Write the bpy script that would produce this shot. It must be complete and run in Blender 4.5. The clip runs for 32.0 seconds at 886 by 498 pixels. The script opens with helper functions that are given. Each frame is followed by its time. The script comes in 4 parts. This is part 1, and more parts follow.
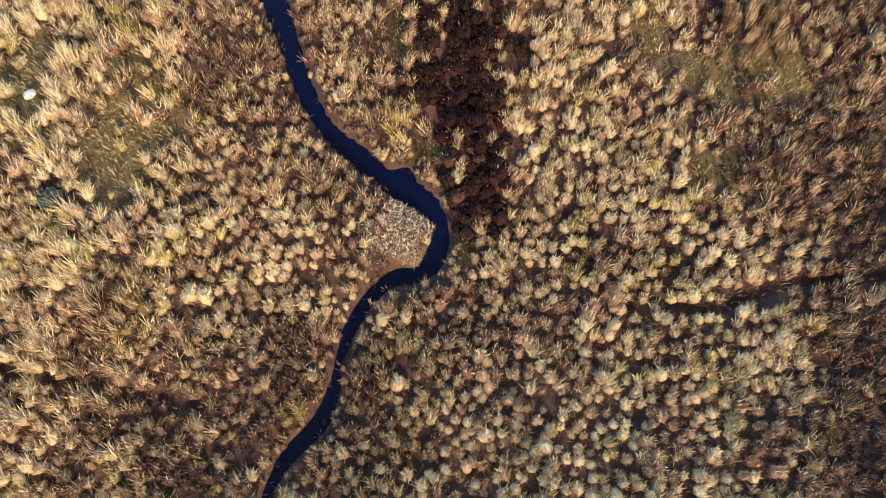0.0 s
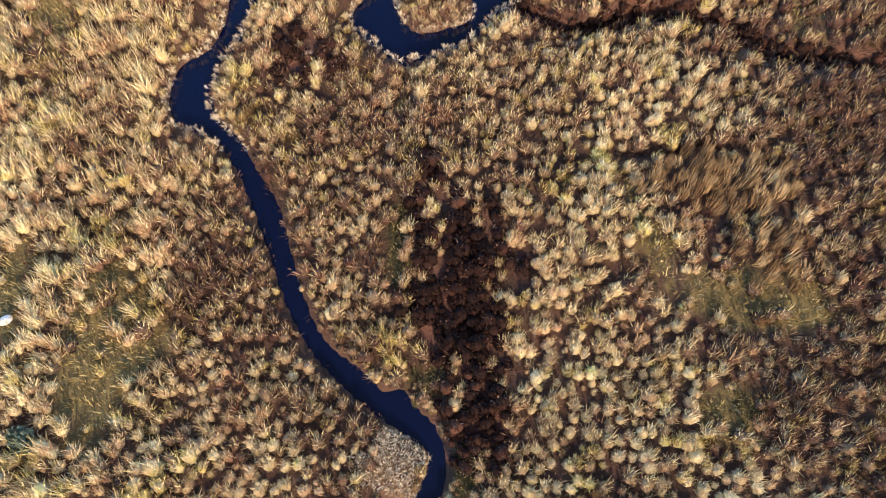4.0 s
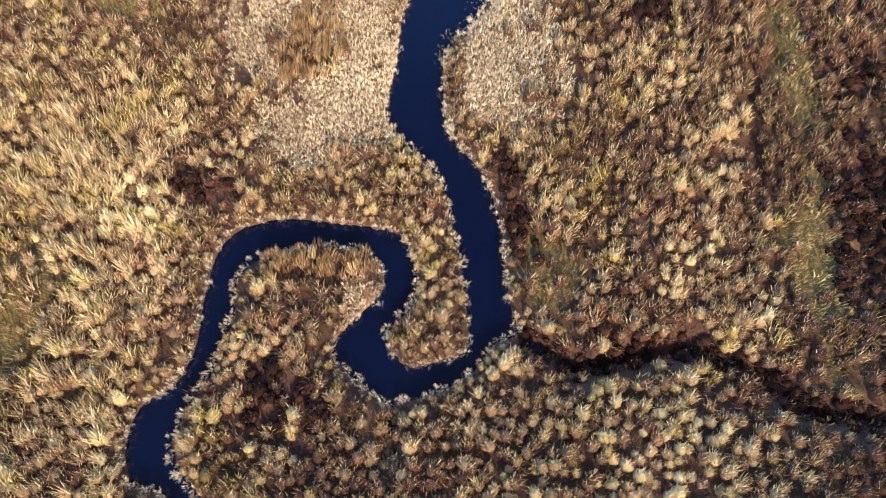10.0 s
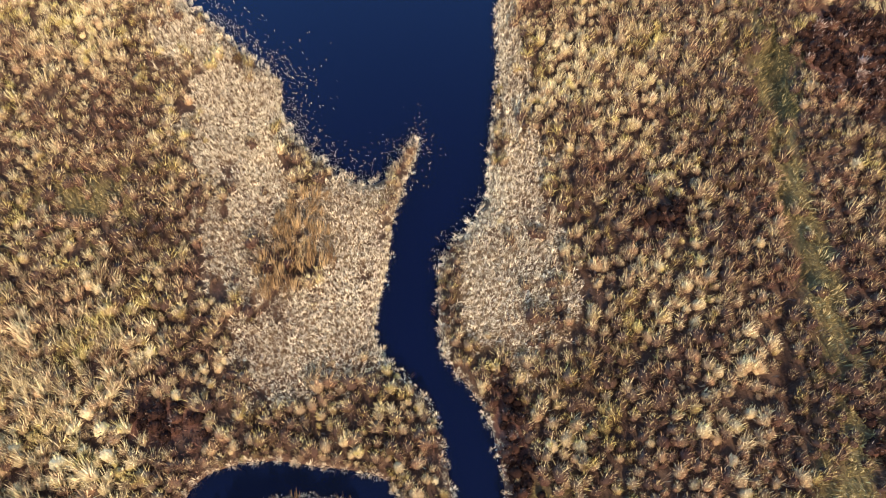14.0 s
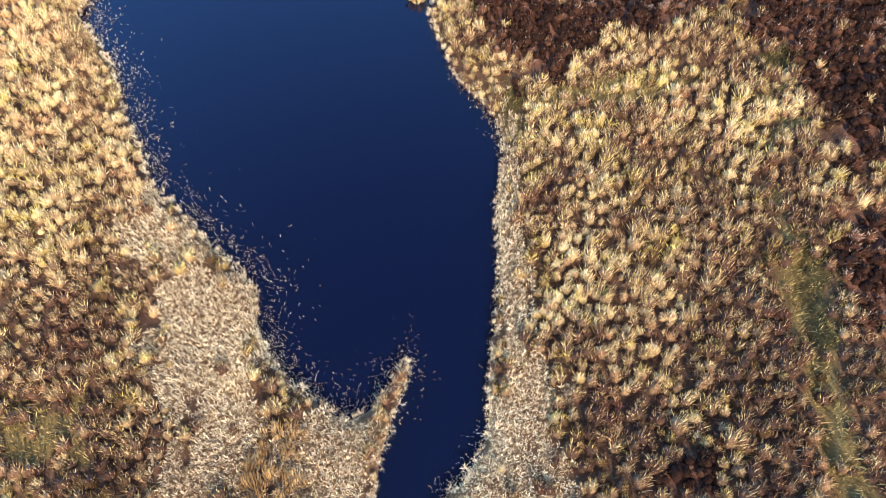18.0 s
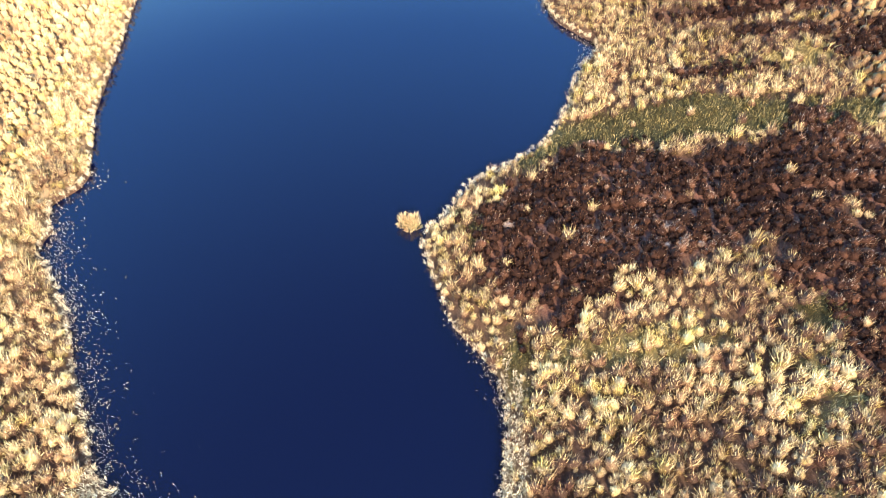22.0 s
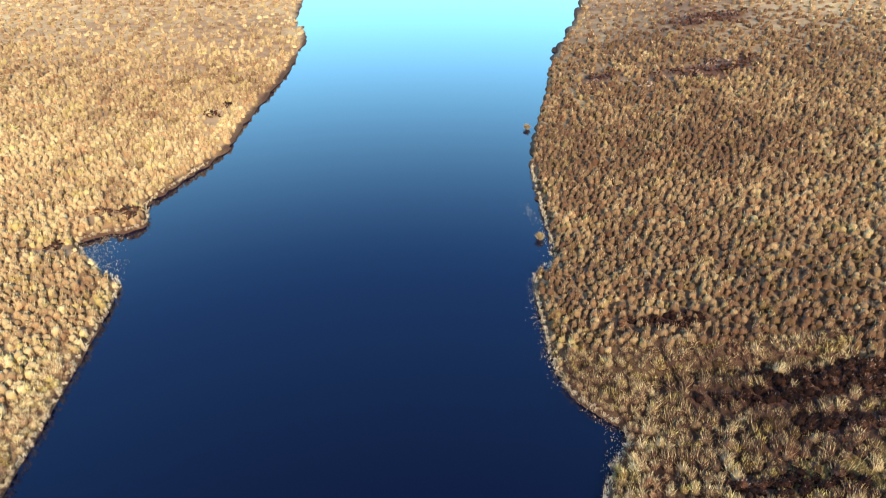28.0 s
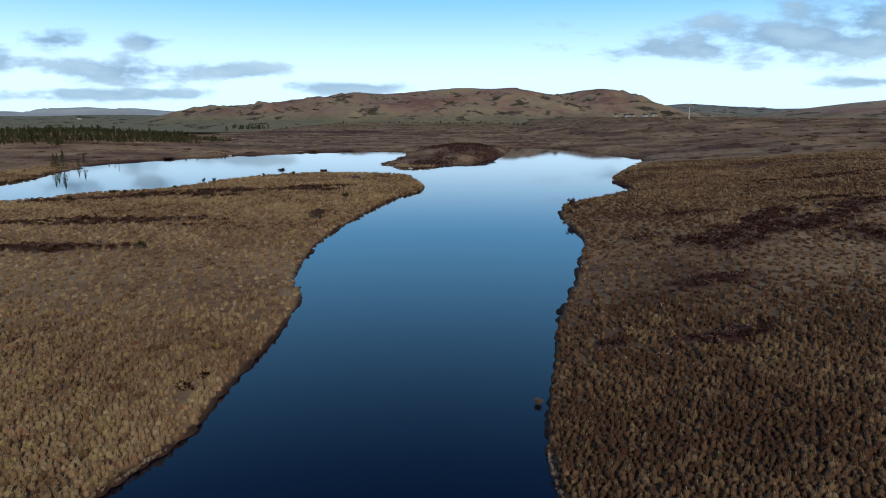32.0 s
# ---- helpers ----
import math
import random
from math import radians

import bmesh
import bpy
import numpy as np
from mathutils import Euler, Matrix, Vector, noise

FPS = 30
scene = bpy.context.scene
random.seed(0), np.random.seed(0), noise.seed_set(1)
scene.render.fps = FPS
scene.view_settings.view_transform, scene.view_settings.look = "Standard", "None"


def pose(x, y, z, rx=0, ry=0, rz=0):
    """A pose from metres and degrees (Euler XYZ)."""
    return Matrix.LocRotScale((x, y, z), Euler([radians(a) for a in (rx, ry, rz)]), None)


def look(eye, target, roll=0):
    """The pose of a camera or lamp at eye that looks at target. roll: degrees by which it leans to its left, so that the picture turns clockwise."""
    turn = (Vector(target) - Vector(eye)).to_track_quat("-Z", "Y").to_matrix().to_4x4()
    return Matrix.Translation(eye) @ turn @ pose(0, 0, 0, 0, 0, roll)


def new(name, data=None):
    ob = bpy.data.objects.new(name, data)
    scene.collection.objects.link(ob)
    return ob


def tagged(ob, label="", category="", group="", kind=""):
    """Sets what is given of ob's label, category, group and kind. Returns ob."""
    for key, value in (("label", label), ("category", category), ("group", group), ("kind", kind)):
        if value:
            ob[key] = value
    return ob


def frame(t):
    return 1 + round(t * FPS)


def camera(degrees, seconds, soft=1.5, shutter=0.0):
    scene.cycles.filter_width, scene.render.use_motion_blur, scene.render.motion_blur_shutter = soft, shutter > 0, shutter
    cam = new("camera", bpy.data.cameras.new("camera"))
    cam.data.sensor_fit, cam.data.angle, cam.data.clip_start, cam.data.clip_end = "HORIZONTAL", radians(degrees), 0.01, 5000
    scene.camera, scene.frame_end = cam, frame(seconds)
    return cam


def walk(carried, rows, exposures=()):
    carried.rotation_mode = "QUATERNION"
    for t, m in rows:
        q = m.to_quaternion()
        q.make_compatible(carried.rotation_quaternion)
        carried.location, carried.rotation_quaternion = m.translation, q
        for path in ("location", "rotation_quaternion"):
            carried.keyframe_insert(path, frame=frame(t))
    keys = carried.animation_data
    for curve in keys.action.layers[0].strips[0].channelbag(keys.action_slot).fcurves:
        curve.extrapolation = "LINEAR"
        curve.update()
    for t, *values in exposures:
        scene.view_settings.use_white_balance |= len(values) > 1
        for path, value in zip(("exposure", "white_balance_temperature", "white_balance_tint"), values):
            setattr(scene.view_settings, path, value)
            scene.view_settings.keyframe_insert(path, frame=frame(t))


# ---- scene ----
cam = camera(69.41, 32.0, soft=1.0)
ROWS = [
    (0.0, 0.000, 0.000, 20.000, 7.935, 0.021, -0.000),
    (1.0, 0.010, 1.382, 19.993, 8.726, -0.001, 0.014),
    (2.0, 0.036, 2.796, 19.947, 9.655, 0.023, 0.030),
    (3.0, 0.065, 4.158, 19.929, 10.854, 0.034, 0.092),
    (3.5, 0.080, 4.864, 19.927, 11.419, 0.034, 0.173),
    (5.5, 0.116, 7.894, 19.855, 13.249, -0.034, 0.294),
    (6.0, 0.139, 8.688, 19.871, 13.662, -0.021, 0.316),
    (7.0, 0.201, 10.263, 19.875, 14.516, 0.027, 0.383),
    (8.0, 0.226, 11.849, 19.881, 15.346, -0.035, 0.459),
    (9.0, 0.257, 13.329, 19.865, 16.522, -0.002, 0.449),
    (10.0, 0.298, 14.789, 19.858, 17.753, 0.026, 0.553),
    (11.0, 0.299, 16.310, 19.839, 18.875, -0.053, 0.568),
    (12.0, 0.314, 17.896, 19.801, 19.846, -0.062, 0.561),
    (13.0, 0.371, 19.421, 19.802, 20.883, 0.015, 0.595),
    (14.0, 0.408, 20.923, 19.771, 22.006, 0.011, 0.638),
    (14.5, 0.430, 21.688, 19.770, 22.558, 0.007, 0.673),
    (16.5, 0.491, 25.168, 19.917, 23.863, 0.011, 0.730),
    (17.0, 0.480, 25.936, 19.919, 24.488, -0.044, 0.713),
    (18.0, 0.491, 27.420, 19.895, 25.823, -0.087, 0.709),
    (19.0, 0.548, 29.091, 19.945, 27.717, 0.026, 0.690),
    (20.0, 0.596, 30.693, 19.921, 30.190, 0.053, 0.701),
    (21.0, 0.640, 32.224, 19.866, 32.748, 0.097, 0.699),
    (22.0, 0.665, 33.873, 19.950, 34.933, 0.141, 0.647),
    (23.0, 0.657, 35.421, 20.008, 37.280, 0.096, 0.559),
    (24.0, 0.672, 36.903, 20.108, 39.679, 0.083, 0.526),
    (24.5, 0.678, 37.655, 20.115, 40.951, 0.074, 0.459),
    (26.5, 0.651, 40.631, 20.006, 48.640, -0.007, 0.334),
    (27.0, 0.615, 41.364, 20.040, 51.268, -0.035, 0.257),
    (28.0, 0.530, 42.820, 20.104, 56.595, -0.093, 0.101),
    (29.0, 0.534, 44.301, 20.057, 62.055, -0.024, 0.056),
    (30.0, 0.461, 45.654, 20.148, 67.478, -0.087, -0.005),
    (31.0, 0.447, 47.127, 20.013, 72.926, -0.080, 0.010),
    (32.0, 0.406, 48.815, 19.936, 78.163, -0.076, -0.020),
]
# seconds, stops, kelvin, tint
EXPOSURES = [(0.0, 0.86, 7200, 19), (5.0, 0.95, 7150, 16), (10.0, 1.0, 7100, 15), (14.0, 0.95, 7050, 13), (19.0, 1.45, 7050, 11), (23.0, 1.85, 7150, 8), (26.0, 1.5, 7100, 8), (28.0, 0.65, 6800, 8), (29.0, 0.0, 6600, 9), (30.0, -0.62, 6400, 10), (31.0, -1.35, 6150, 12), (32.0, -1.95, 5950, 15)]
walk(cam, [(t, pose(x, y, z, rx, ry, rz)) for t, x, y, z, rx, ry, rz in ROWS], EXPOSURES)

# ---- world and sun ----
SUN_EL, SUN_AZ = 29.0, 163.0   # degrees; azimuth clockwise from +y


# low clouds ahead: place and half size, as x / y and z / y of the direction
CLOUDS = [(0.54, 0.112, 0.30, 0.042), (0.66, 0.142, 0.24, 0.052), (0.36, 0.098, 0.18, 0.020), (-0.476, 0.064, 0.17, 0.027), (-0.58, 0.108, 0.07, 0.022), (-0.445, 0.107, 0.05, 0.014), (-0.69, 0.080, 0.10, 0.026), (-0.31, 0.064, 0.08, 0.014), (-0.15, 0.040, 0.13, 0.012), (-0.50, 0.030, 0.20, 0.012), (0.63, 0.050, 0.10, 0.010)]


def build_world():
    world = bpy.data.worlds.new("sky")
    scene.world = world
    world.use_nodes = True
    nt = world.node_tree
    nt.nodes.clear()
    N, L = nt.nodes.new, nt.links.new
    sky = N("ShaderNodeTexSky")
    sky.sky_type, sky.sun_disc = "NISHITA", False
    sky.sun_elevation, sky.sun_rotation = radians(SUN_EL), radians(SUN_AZ)
    sky.air_density, sky.dust_density, sky.ozone_density = 1.0, 0.4, 1.2
    co = N("ShaderNodeTexCoord")
    sep = N("ShaderNodeSeparateXYZ")
    L(co.outputs["Generated"], sep.inputs[0])
    # clouds stand in the low sky ahead: (x / y, z / y) of the direction
    mx = N("ShaderNodeMath"); mx.operation = "MAXIMUM"; mx.inputs[1].default_value = 0.05
    L(sep.outputs["Y"], mx.inputs[0])
    du = N("ShaderNodeMath"); du.operation = "DIVIDE"
    dv = N("ShaderNodeMath"); dv.operation = "DIVIDE"
    L(sep.outputs["X"], du.inputs[0]); L(mx.outputs[0], du.inputs[1])
    L(sep.outputs["Z"], dv.inputs[0]); L(mx.outputs[0], dv.inputs[1])
    comb = N("ShaderNodeCombineXYZ")
    L(du.outputs[0], comb.inputs[0]); L(dv.outputs[0], comb.inputs[1])
    stretch = N("ShaderNodeVectorMath"); stretch.operation = "MULTIPLY"; stretch.inputs[1].default_value = (1.0, 2.6, 1.0)
    L(comb.outputs[0], stretch.inputs[0])
    noi = N("ShaderNodeTexNoise")
    noi.inputs["Scale"].default_value, noi.inputs["Detail"].default_value, noi.inputs["Roughness"].default_value = 9.0, 8.0, 0.58
    L(stretch.outputs[0], noi.inputs["Vector"])
    cloud = None
    for cu, cv, ru, rv in CLOUDS:
        sub = N("ShaderNodeVectorMath"); sub.operation = "SUBTRACT"; sub.inputs[1].default_value = (cu, cv, 0)
        L(comb.outputs[0], sub.inputs[0])
        div = N("ShaderNodeVectorMath"); div.operation = "DIVIDE"; div.inputs[1].default_value = (ru, rv, 1)
        L(sub.outputs[0], div.inputs[0])
        ln = N("ShaderNodeVectorMath"); ln.operation = "LENGTH"
        L(div.outputs[0], ln.inputs[0])
        inv = N("ShaderNodeMath"); inv.operation = "SUBTRACT"; inv.inputs[0].default_value = 1.0
        L(ln.outputs["Value"], inv.inputs[1])
        if cloud is None:
            cloud = inv
        else:
            most = N("ShaderNodeMath"); most.operation = "MAXIMUM"
            L(cloud.outputs[0], most.inputs[0]); L(inv.outputs[0], most.inputs[1])
            cloud = most
    puff = N("ShaderNodeMath"); puff.operation = "MULTIPLY_ADD"; puff.inputs[1].default_value = 3.6
    L(noi.outputs["Fac"], puff.inputs[0]); L(cloud.outputs[0], puff.inputs[2])
    fac = N("ShaderNodeMapRange"); fac.interpolation_type = "SMOOTHSTEP"
    fac.inputs["From Min"].default_value, fac.inputs["From Max"].default_value = 1.78, 2.5
    fac.inputs["To Max"].default_value = 0.80
    L(puff.outputs[0], fac.inputs["Value"])
    # clear blue away from the sun, bright thin haze low over the land; paler and whiter on the sun's side
    away = N("ShaderNodeVectorMath"); away.operation = "DOT_PRODUCT"
    away.inputs[1].default_value = (-math.sin(radians(SUN_AZ)), -math.cos(radians(SUN_AZ)), 0)
    L(co.outputs["Generated"], away.inputs[0])
    apart = N("ShaderNodeMapRange"); apart.interpolation_type = "SMOOTHSTEP"
    apart.inputs["From Min"].default_value, apart.inputs["From Max"].default_value = -0.25, 0.45
    L(away.outputs["Value"], apart.inputs["Value"])
    last = sky.outputs[0]
    for lo, hi, most, colour in ((0.95, 0.50, 0.92, (1.7, 6.0, 17.5, 1)), (0.60, 0.16, 0.95, (15.0, 39.5, 62.0, 1)), (0.19, 0.04, 0.96, (52.0, 70.0, 77.0, 1))):
        low = N("ShaderNodeMapRange"); low.interpolation_type = "SMOOTHSTEP"
        low.inputs["From Min"].default_value, low.inputs["From Max"].default_value, low.inputs["To Max"].default_value = lo, hi, most
        L(sep.outputs["Z"], low.inputs["Value"])
        haze = N("ShaderNodeMix"); haze.data_type = "RGBA"
        L(low.outputs[0], haze.inputs["Factor"]); L(last, haze.inputs["A"])
        hue = N("ShaderNodeMix"); hue.data_type = "RGBA"
        L(apart.outputs[0], hue.inputs["Factor"])
        hue.inputs["A"].default_value, hue.inputs["B"].default_value = (6.0, 6.4, 6.8, 1), colour
        L(hue.outputs["Result"], haze.inputs["B"])
        last = haze.outputs["Result"]
    mix = N("ShaderNodeMix"); mix.data_type = "RGBA"
    L(fac.outputs[0], mix.inputs["Factor"])
    L(last, mix.inputs["A"])
    shade = N("ShaderNodeTexNoise")
    shade.inputs["Scale"].default_value, shade.inputs["Detail"].default_value = 9.0, 5.0
    L(stretch.outputs[0], shade.inputs["Vector"])
    tone = N("ShaderNodeValToRGB")
    tone.color_ramp.elements[0].position, tone.color_ramp.elements[0].color = 0.38, (0.27, 0.48, 0.66, 1)
    tone.color_ramp.elements[1].position, tone.color_ramp.elements[1].color = 0.68, (0.66, 0.90, 1.0, 1)
    L(shade.outputs["Fac"], tone.inputs[0])
    lit = N("ShaderNodeVectorMath"); lit.operation = "SCALE"; lit.inputs["Scale"].default_value = 39.0
    L(tone.outputs["Color"], lit.inputs[0]); L(lit.outputs[0], mix.inputs["B"])
    bg = N("ShaderNodeBackground")
    bg.inputs["Strength"].default_value = 0.065
    out = N("ShaderNodeOutputWorld")
    L(mix.outputs["Result"], bg.inputs[0]); L(bg.outputs[0], out.inputs[0])


build_world()
sun = new("sun", bpy.data.lights.new("sun", "SUN"))
sun.data.energy, sun.data.angle, sun.data.color = 5.0, radians(0.5), (1.0, 0.86, 0.66)
_el, _az = radians(SUN_EL), radians(SUN_AZ)
sun_dir = Vector((math.sin(_az) * math.cos(_el), math.cos(_az) * math.cos(_el), math.sin(_el)))
sun.matrix_world = look(sun_dir * 100, (0, 0, 0))

# ---- materials ----


def material(name, rough=0.9, spec=0.2):
    m = bpy.data.materials.new(name)
    m.use_nodes = True
    b = m.node_tree.nodes["Principled BSDF"]
    b.inputs["Roughness"].default_value, b.inputs["Specular IOR Level"].default_value = rough, spec
    return m, m.node_tree, b


def ramp_node(nt, stops):
    r = nt.nodes.new("ShaderNodeValToRGB")
    el = r.color_ramp.elements
    while len(el) < len(stops):
        el.new(0.5)
    for e, (p, c) in zip(el, stops):
        e.position, e.color = p, (*c, 1)
    return r


def noise_node(nt, scale, detail=4.0, rough=0.55, vec=None):
    n = nt.nodes.new("ShaderNodeTexNoise")
    n.inputs["Scale"].default_value, n.inputs["Detail"].default_value, n.inputs["Roughness"].default_value = scale, detail, rough
    nt.links.new(vec or nt.nodes.new("ShaderNodeNewGeometry").outputs["Position"], n.inputs["Vector"])
    return n


def blade_material(name, stops, patch=0.16, rough=0.75, through_light=0.10, hues=None):
    """Dry blades: colour by clump, by blade and by patches some metres wide; a little light comes through."""
    m, nt, b = material(name, rough, 0.08)
    L = nt.links.new
    at = nt.nodes.new("ShaderNodeAttribute"); at.attribute_name = "tint"
    geo = nt.nodes.new("ShaderNodeNewGeometry")
    pn = noise_node(nt, patch, 3.0, 0.6, geo.outputs["Position"])
    a = nt.nodes.new("ShaderNodeMath"); a.operation = "MULTIPLY_ADD"
    L(geo.outputs["Random Per Island"], a.inputs[0]); a.inputs[1].default_value = 0.34; L(at.outputs["Fac"], a.inputs[2])
    c = nt.nodes.new("ShaderNodeMath"); c.operation = "MULTIPLY_ADD"
    L(pn.outputs["Fac"], c.inputs[0]); c.inputs[1].default_value = 1.1; L(a.outputs[0], c.inputs[2])
    fine = noise_node(nt, 38.0, 3.0, 0.7, geo.outputs["Position"])
    g = nt.nodes.new("ShaderNodeMath"); g.operation = "MULTIPLY_ADD"; g.inputs[1].default_value = 0.9
    L(fine.outputs["Fac"], g.inputs[0]); L(c.outputs[0], g.inputs[2])
    bump = nt.nodes.new("ShaderNodeBump"); bump.inputs["Strength"].default_value, bump.inputs["Distance"].default_value = 0.6, 0.02
    L(fine.outputs["Fac"], bump.inputs["Height"]); L(bump.outputs[0], b.inputs["Normal"])
    s = nt.nodes.new("ShaderNodeMath"); s.operation = "SUBTRACT"; s.inputs[1].default_value = 1.17; s.use_clamp = True
    L(g.outputs[0], s.inputs[0])
    r = ramp_node(nt, stops)
    L(s.outputs[0], r.inputs[0])
    colour = r.outputs["Color"]
    if hues:
        drift, own = noise_node(nt, 0.7, 3.0, 0.6, geo.outputs["Position"]), noise_node(nt, 3.1, 1.0, 0.5, geo.outputs["Position"])
        h = nt.nodes.new("ShaderNodeMath"); h.operation = "MULTIPLY_ADD"; h.inputs[1].default_value = 0.6
        L(own.outputs["Fac"], h.inputs[0]); L(drift.outputs["Fac"], h.inputs[2])
        hr = ramp_node(nt, [(0.62, hues[0]), (0.74, (1, 1, 1)), (0.84, (1, 1, 1)), (0.98, hues[1])])
        L(h.outputs[0], hr.inputs[0])
        hm = nt.nodes.new("ShaderNodeMix"); hm.data_type, hm.blend_type = "RGBA", "MULTIPLY"
        hm.inputs["Factor"].default_value = 1.0
        L(colour, hm.inputs["A"]); L(hr.outputs["Color"], hm.inputs["B"])
        colour = hm.outputs["Result"]
    L(colour, b.inputs["Base Color"])
    tr = nt.nodes.new("ShaderNodeBsdfTranslucent")
    L(colour, tr.inputs["Color"])
    mx = nt.nodes.new("ShaderNodeMixShader"); mx.inputs[0].default_value = through_light
    out = nt.nodes["Material Output"]
    L(b.outputs[0], mx.inputs[1]); L(tr.outputs[0], mx.inputs[2]); L(mx.outputs[0], out.inputs["Surface"])
    return m


STRAW = blade_material("dry_straw_grass", [(0.0, (0.07, 0.039, 0.032)), (0.28, (0.235, 0.155, 0.096)), (0.6, (0.50, 0.385, 0.215)), (1.0, (0.82, 0.69, 0.44))], hues=((0.95, 0.96, 0.66), (0.92, 0.77, 0.77)))
LITTER = blade_material("brown_grass_litter", [(0.0, (0.032, 0.018, 0.017)), (0.45, (0.08, 0.046, 0.038)), (0.8, (0.19, 0.12, 0.085)), (1.0, (0.36, 0.25, 0.155))], 0.35, hues=((0.85, 1.05, 0.6), (1.0, 0.75, 0.8)))
FAR_STRAW = blade_material("dry_straw_far", [(0.0, (0.12, 0.068, 0.045)), (0.35, (0.28, 0.185, 0.108)), (0.7, (0.46, 0.34, 0.19)), (1.0, (0.66, 0.52, 0.31))], 0.045, hues=((0.95, 1.0, 0.75), (0.95, 0.80, 0.76)))
REED = blade_material("bleached_sedge", [(0.0, (0.16, 0.105, 0.08)), (0.4, (0.47, 0.365, 0.26)), (1.0, (0.86, 0.74, 0.56))], 0.25)
RUSH = blade_material("tawny_rush", [(0.0, (0.11, 0.062, 0.035)), (0.5, (0.32, 0.205, 0.11)), (1.0, (0.64, 0.47, 0.27))], 0.4)
GREEN = blade_material("green_moss_grass", [(0.0, (0.12, 0.085, 0.042)), (0.35, (0.24, 0.18, 0.08)), (0.7, (0.38, 0.295, 0.13)), (1.0, (0.58, 0.46, 0.25))], 0.5)
DEEP_GREEN = blade_material("dark_green_grass", [(0.0, (0.03, 0.026, 0.014)), (0.4, (0.075, 0.066, 0.028)), (0.75, (0.14, 0.115, 0.05)), (1.0, (0.28, 0.215, 0.11))], 0.5)
HEATHER = blade_material("dry_heather", [(0.0, (0.02, 0.010, 0.009)), (0.35, (0.058, 0.026, 0.019)), (0.7, (0.135, 0.064, 0.043)), (1.0, (0.42, 0.32, 0.28))], 0.3, 0.9, 0.1)


def ground_material():
    m, nt, b = material("peat_and_litter", 0.95, 0.1)
    L = nt.links.new
    fine, mid, big = noise_node(nt, 14.0, 8.0, 0.78), noise_node(nt, 0.6, 5.0, 0.6), noise_node(nt, 0.03, 6.0, 0.6)
    bands = noise_node(nt, 0.012, 7.0, 0.65)
    r1 = ramp_node(nt, [(0.3, (0.028, 0.017, 0.014)), (0.52, (0.075, 0.043, 0.034)), (0.72, (0.20, 0.13, 0.085))])
    L(fine.outputs["Fac"], r1.inputs[0])
    r2 = ramp_node(nt, [(0.3, (0.05, 0.026, 0.022)), (0.5, (0.10, 0.058, 0.042)), (0.7, (0.20, 0.13, 0.078))])
    add = nt.nodes.new("ShaderNodeMath"); add.operation = "MULTIPLY_ADD"; add.inputs[1].default_value = 0.5
    L(mid.outputs["Fac"], add.inputs[0])
    half = nt.nodes.new("ShaderNodeMath"); half.operation = "MULTIPLY"; half.inputs[1].default_value = 0.5
    L(big.outputs["Fac"], half.inputs[0]); L(half.outputs[0], add.inputs[2])
    L(add.outputs[0], r2.inputs[0])
    mix = nt.nodes.new("ShaderNodeMix"); mix.data_type = "RGBA"; mix.inputs["Factor"].default_value = 0.55
    L(r1.outputs["Color"], mix.inputs["A"]); L(r2.outputs["Color"], mix.inputs["B"])
    last = mix.outputs["Result"]
    for name, stops in (("heath", [(0.35, (0.06, 0.027, 0.023)), (0.65, (0.20, 0.10, 0.078))]), ("moss", [(0.3, (0.08, 0.058, 0.03)), (0.48, (0.20, 0.145, 0.072)), (0.6, (0.16, 0.13, 0.05)), (0.75, (0.36, 0.27, 0.15))]), ("green", [(0.35, (0.03, 0.026, 0.014)), (0.55, (0.07, 0.06, 0.028)), (0.7, (0.12, 0.095, 0.05))]), ("cover", [(0.36, (0.25, 0.14, 0.09)), (0.5, (0.46, 0.305, 0.175)), (0.62, (0.64, 0.48, 0.28))]), ("fields", [(0.35, (0.13, 0.135, 0.055)), (0.5, (0.18, 0.18, 0.075)), (0.65, (0.3, 0.23, 0.12))])):
        at = nt.nodes.new("ShaderNodeAttribute"); at.attribute_name = name
        rr = ramp_node(nt, stops)
        L({"fields": bands, "cover": add}.get(name, fine).outputs[0], rr.inputs[0])
        mm = nt.nodes.new("ShaderNodeMix"); mm.data_type = "RGBA"
        L(at.outputs["Fac"], mm.inputs["Factor"]); L(last, mm.inputs["A"]); L(rr.outputs["Color"], mm.inputs["B"])
        last = mm.outputs["Result"]
    L(last, b.inputs["Base Color"])
    bump = nt.nodes.new("ShaderNodeBump"); bump.inputs["Strength"].default_value, bump.inputs["Distance"].default_value = 0.7, 0.08
    L(fine.outputs["Fac"], bump.inputs["Height"]); L(bump.outputs[0], b.inputs["Normal"])
    return m


def water_material():
    m, nt, b = material("peaty_water", 0.03, 1.0)
    b.inputs["Base Color"].default_value = (0.001, 0.003, 0.019, 1)
    b.inputs["IOR"].default_value = 1.333
    n1, n2 = noise_node(nt, 1.6, 3.0, 0.5), noise_node(nt, 0.05, 3.0, 0.6)
    bump = nt.nodes.new("ShaderNodeBump"); bump.inputs["Strength"].default_value, bump.inputs["Distance"].default_value = 0.12, 0.02
    mul = nt.nodes.new("ShaderNodeMath"); mul.operation = "MULTIPLY"
    nt.links.new(n1.outputs["Fac"], mul.inputs[0]); nt.links.new(n2.outputs["Fac"], mul.inputs[1])
    nt.links.new(mul.outputs[0], bump.inputs["Height"]); nt.links.new(bump.outputs[0], b.inputs["Normal"])
    return m


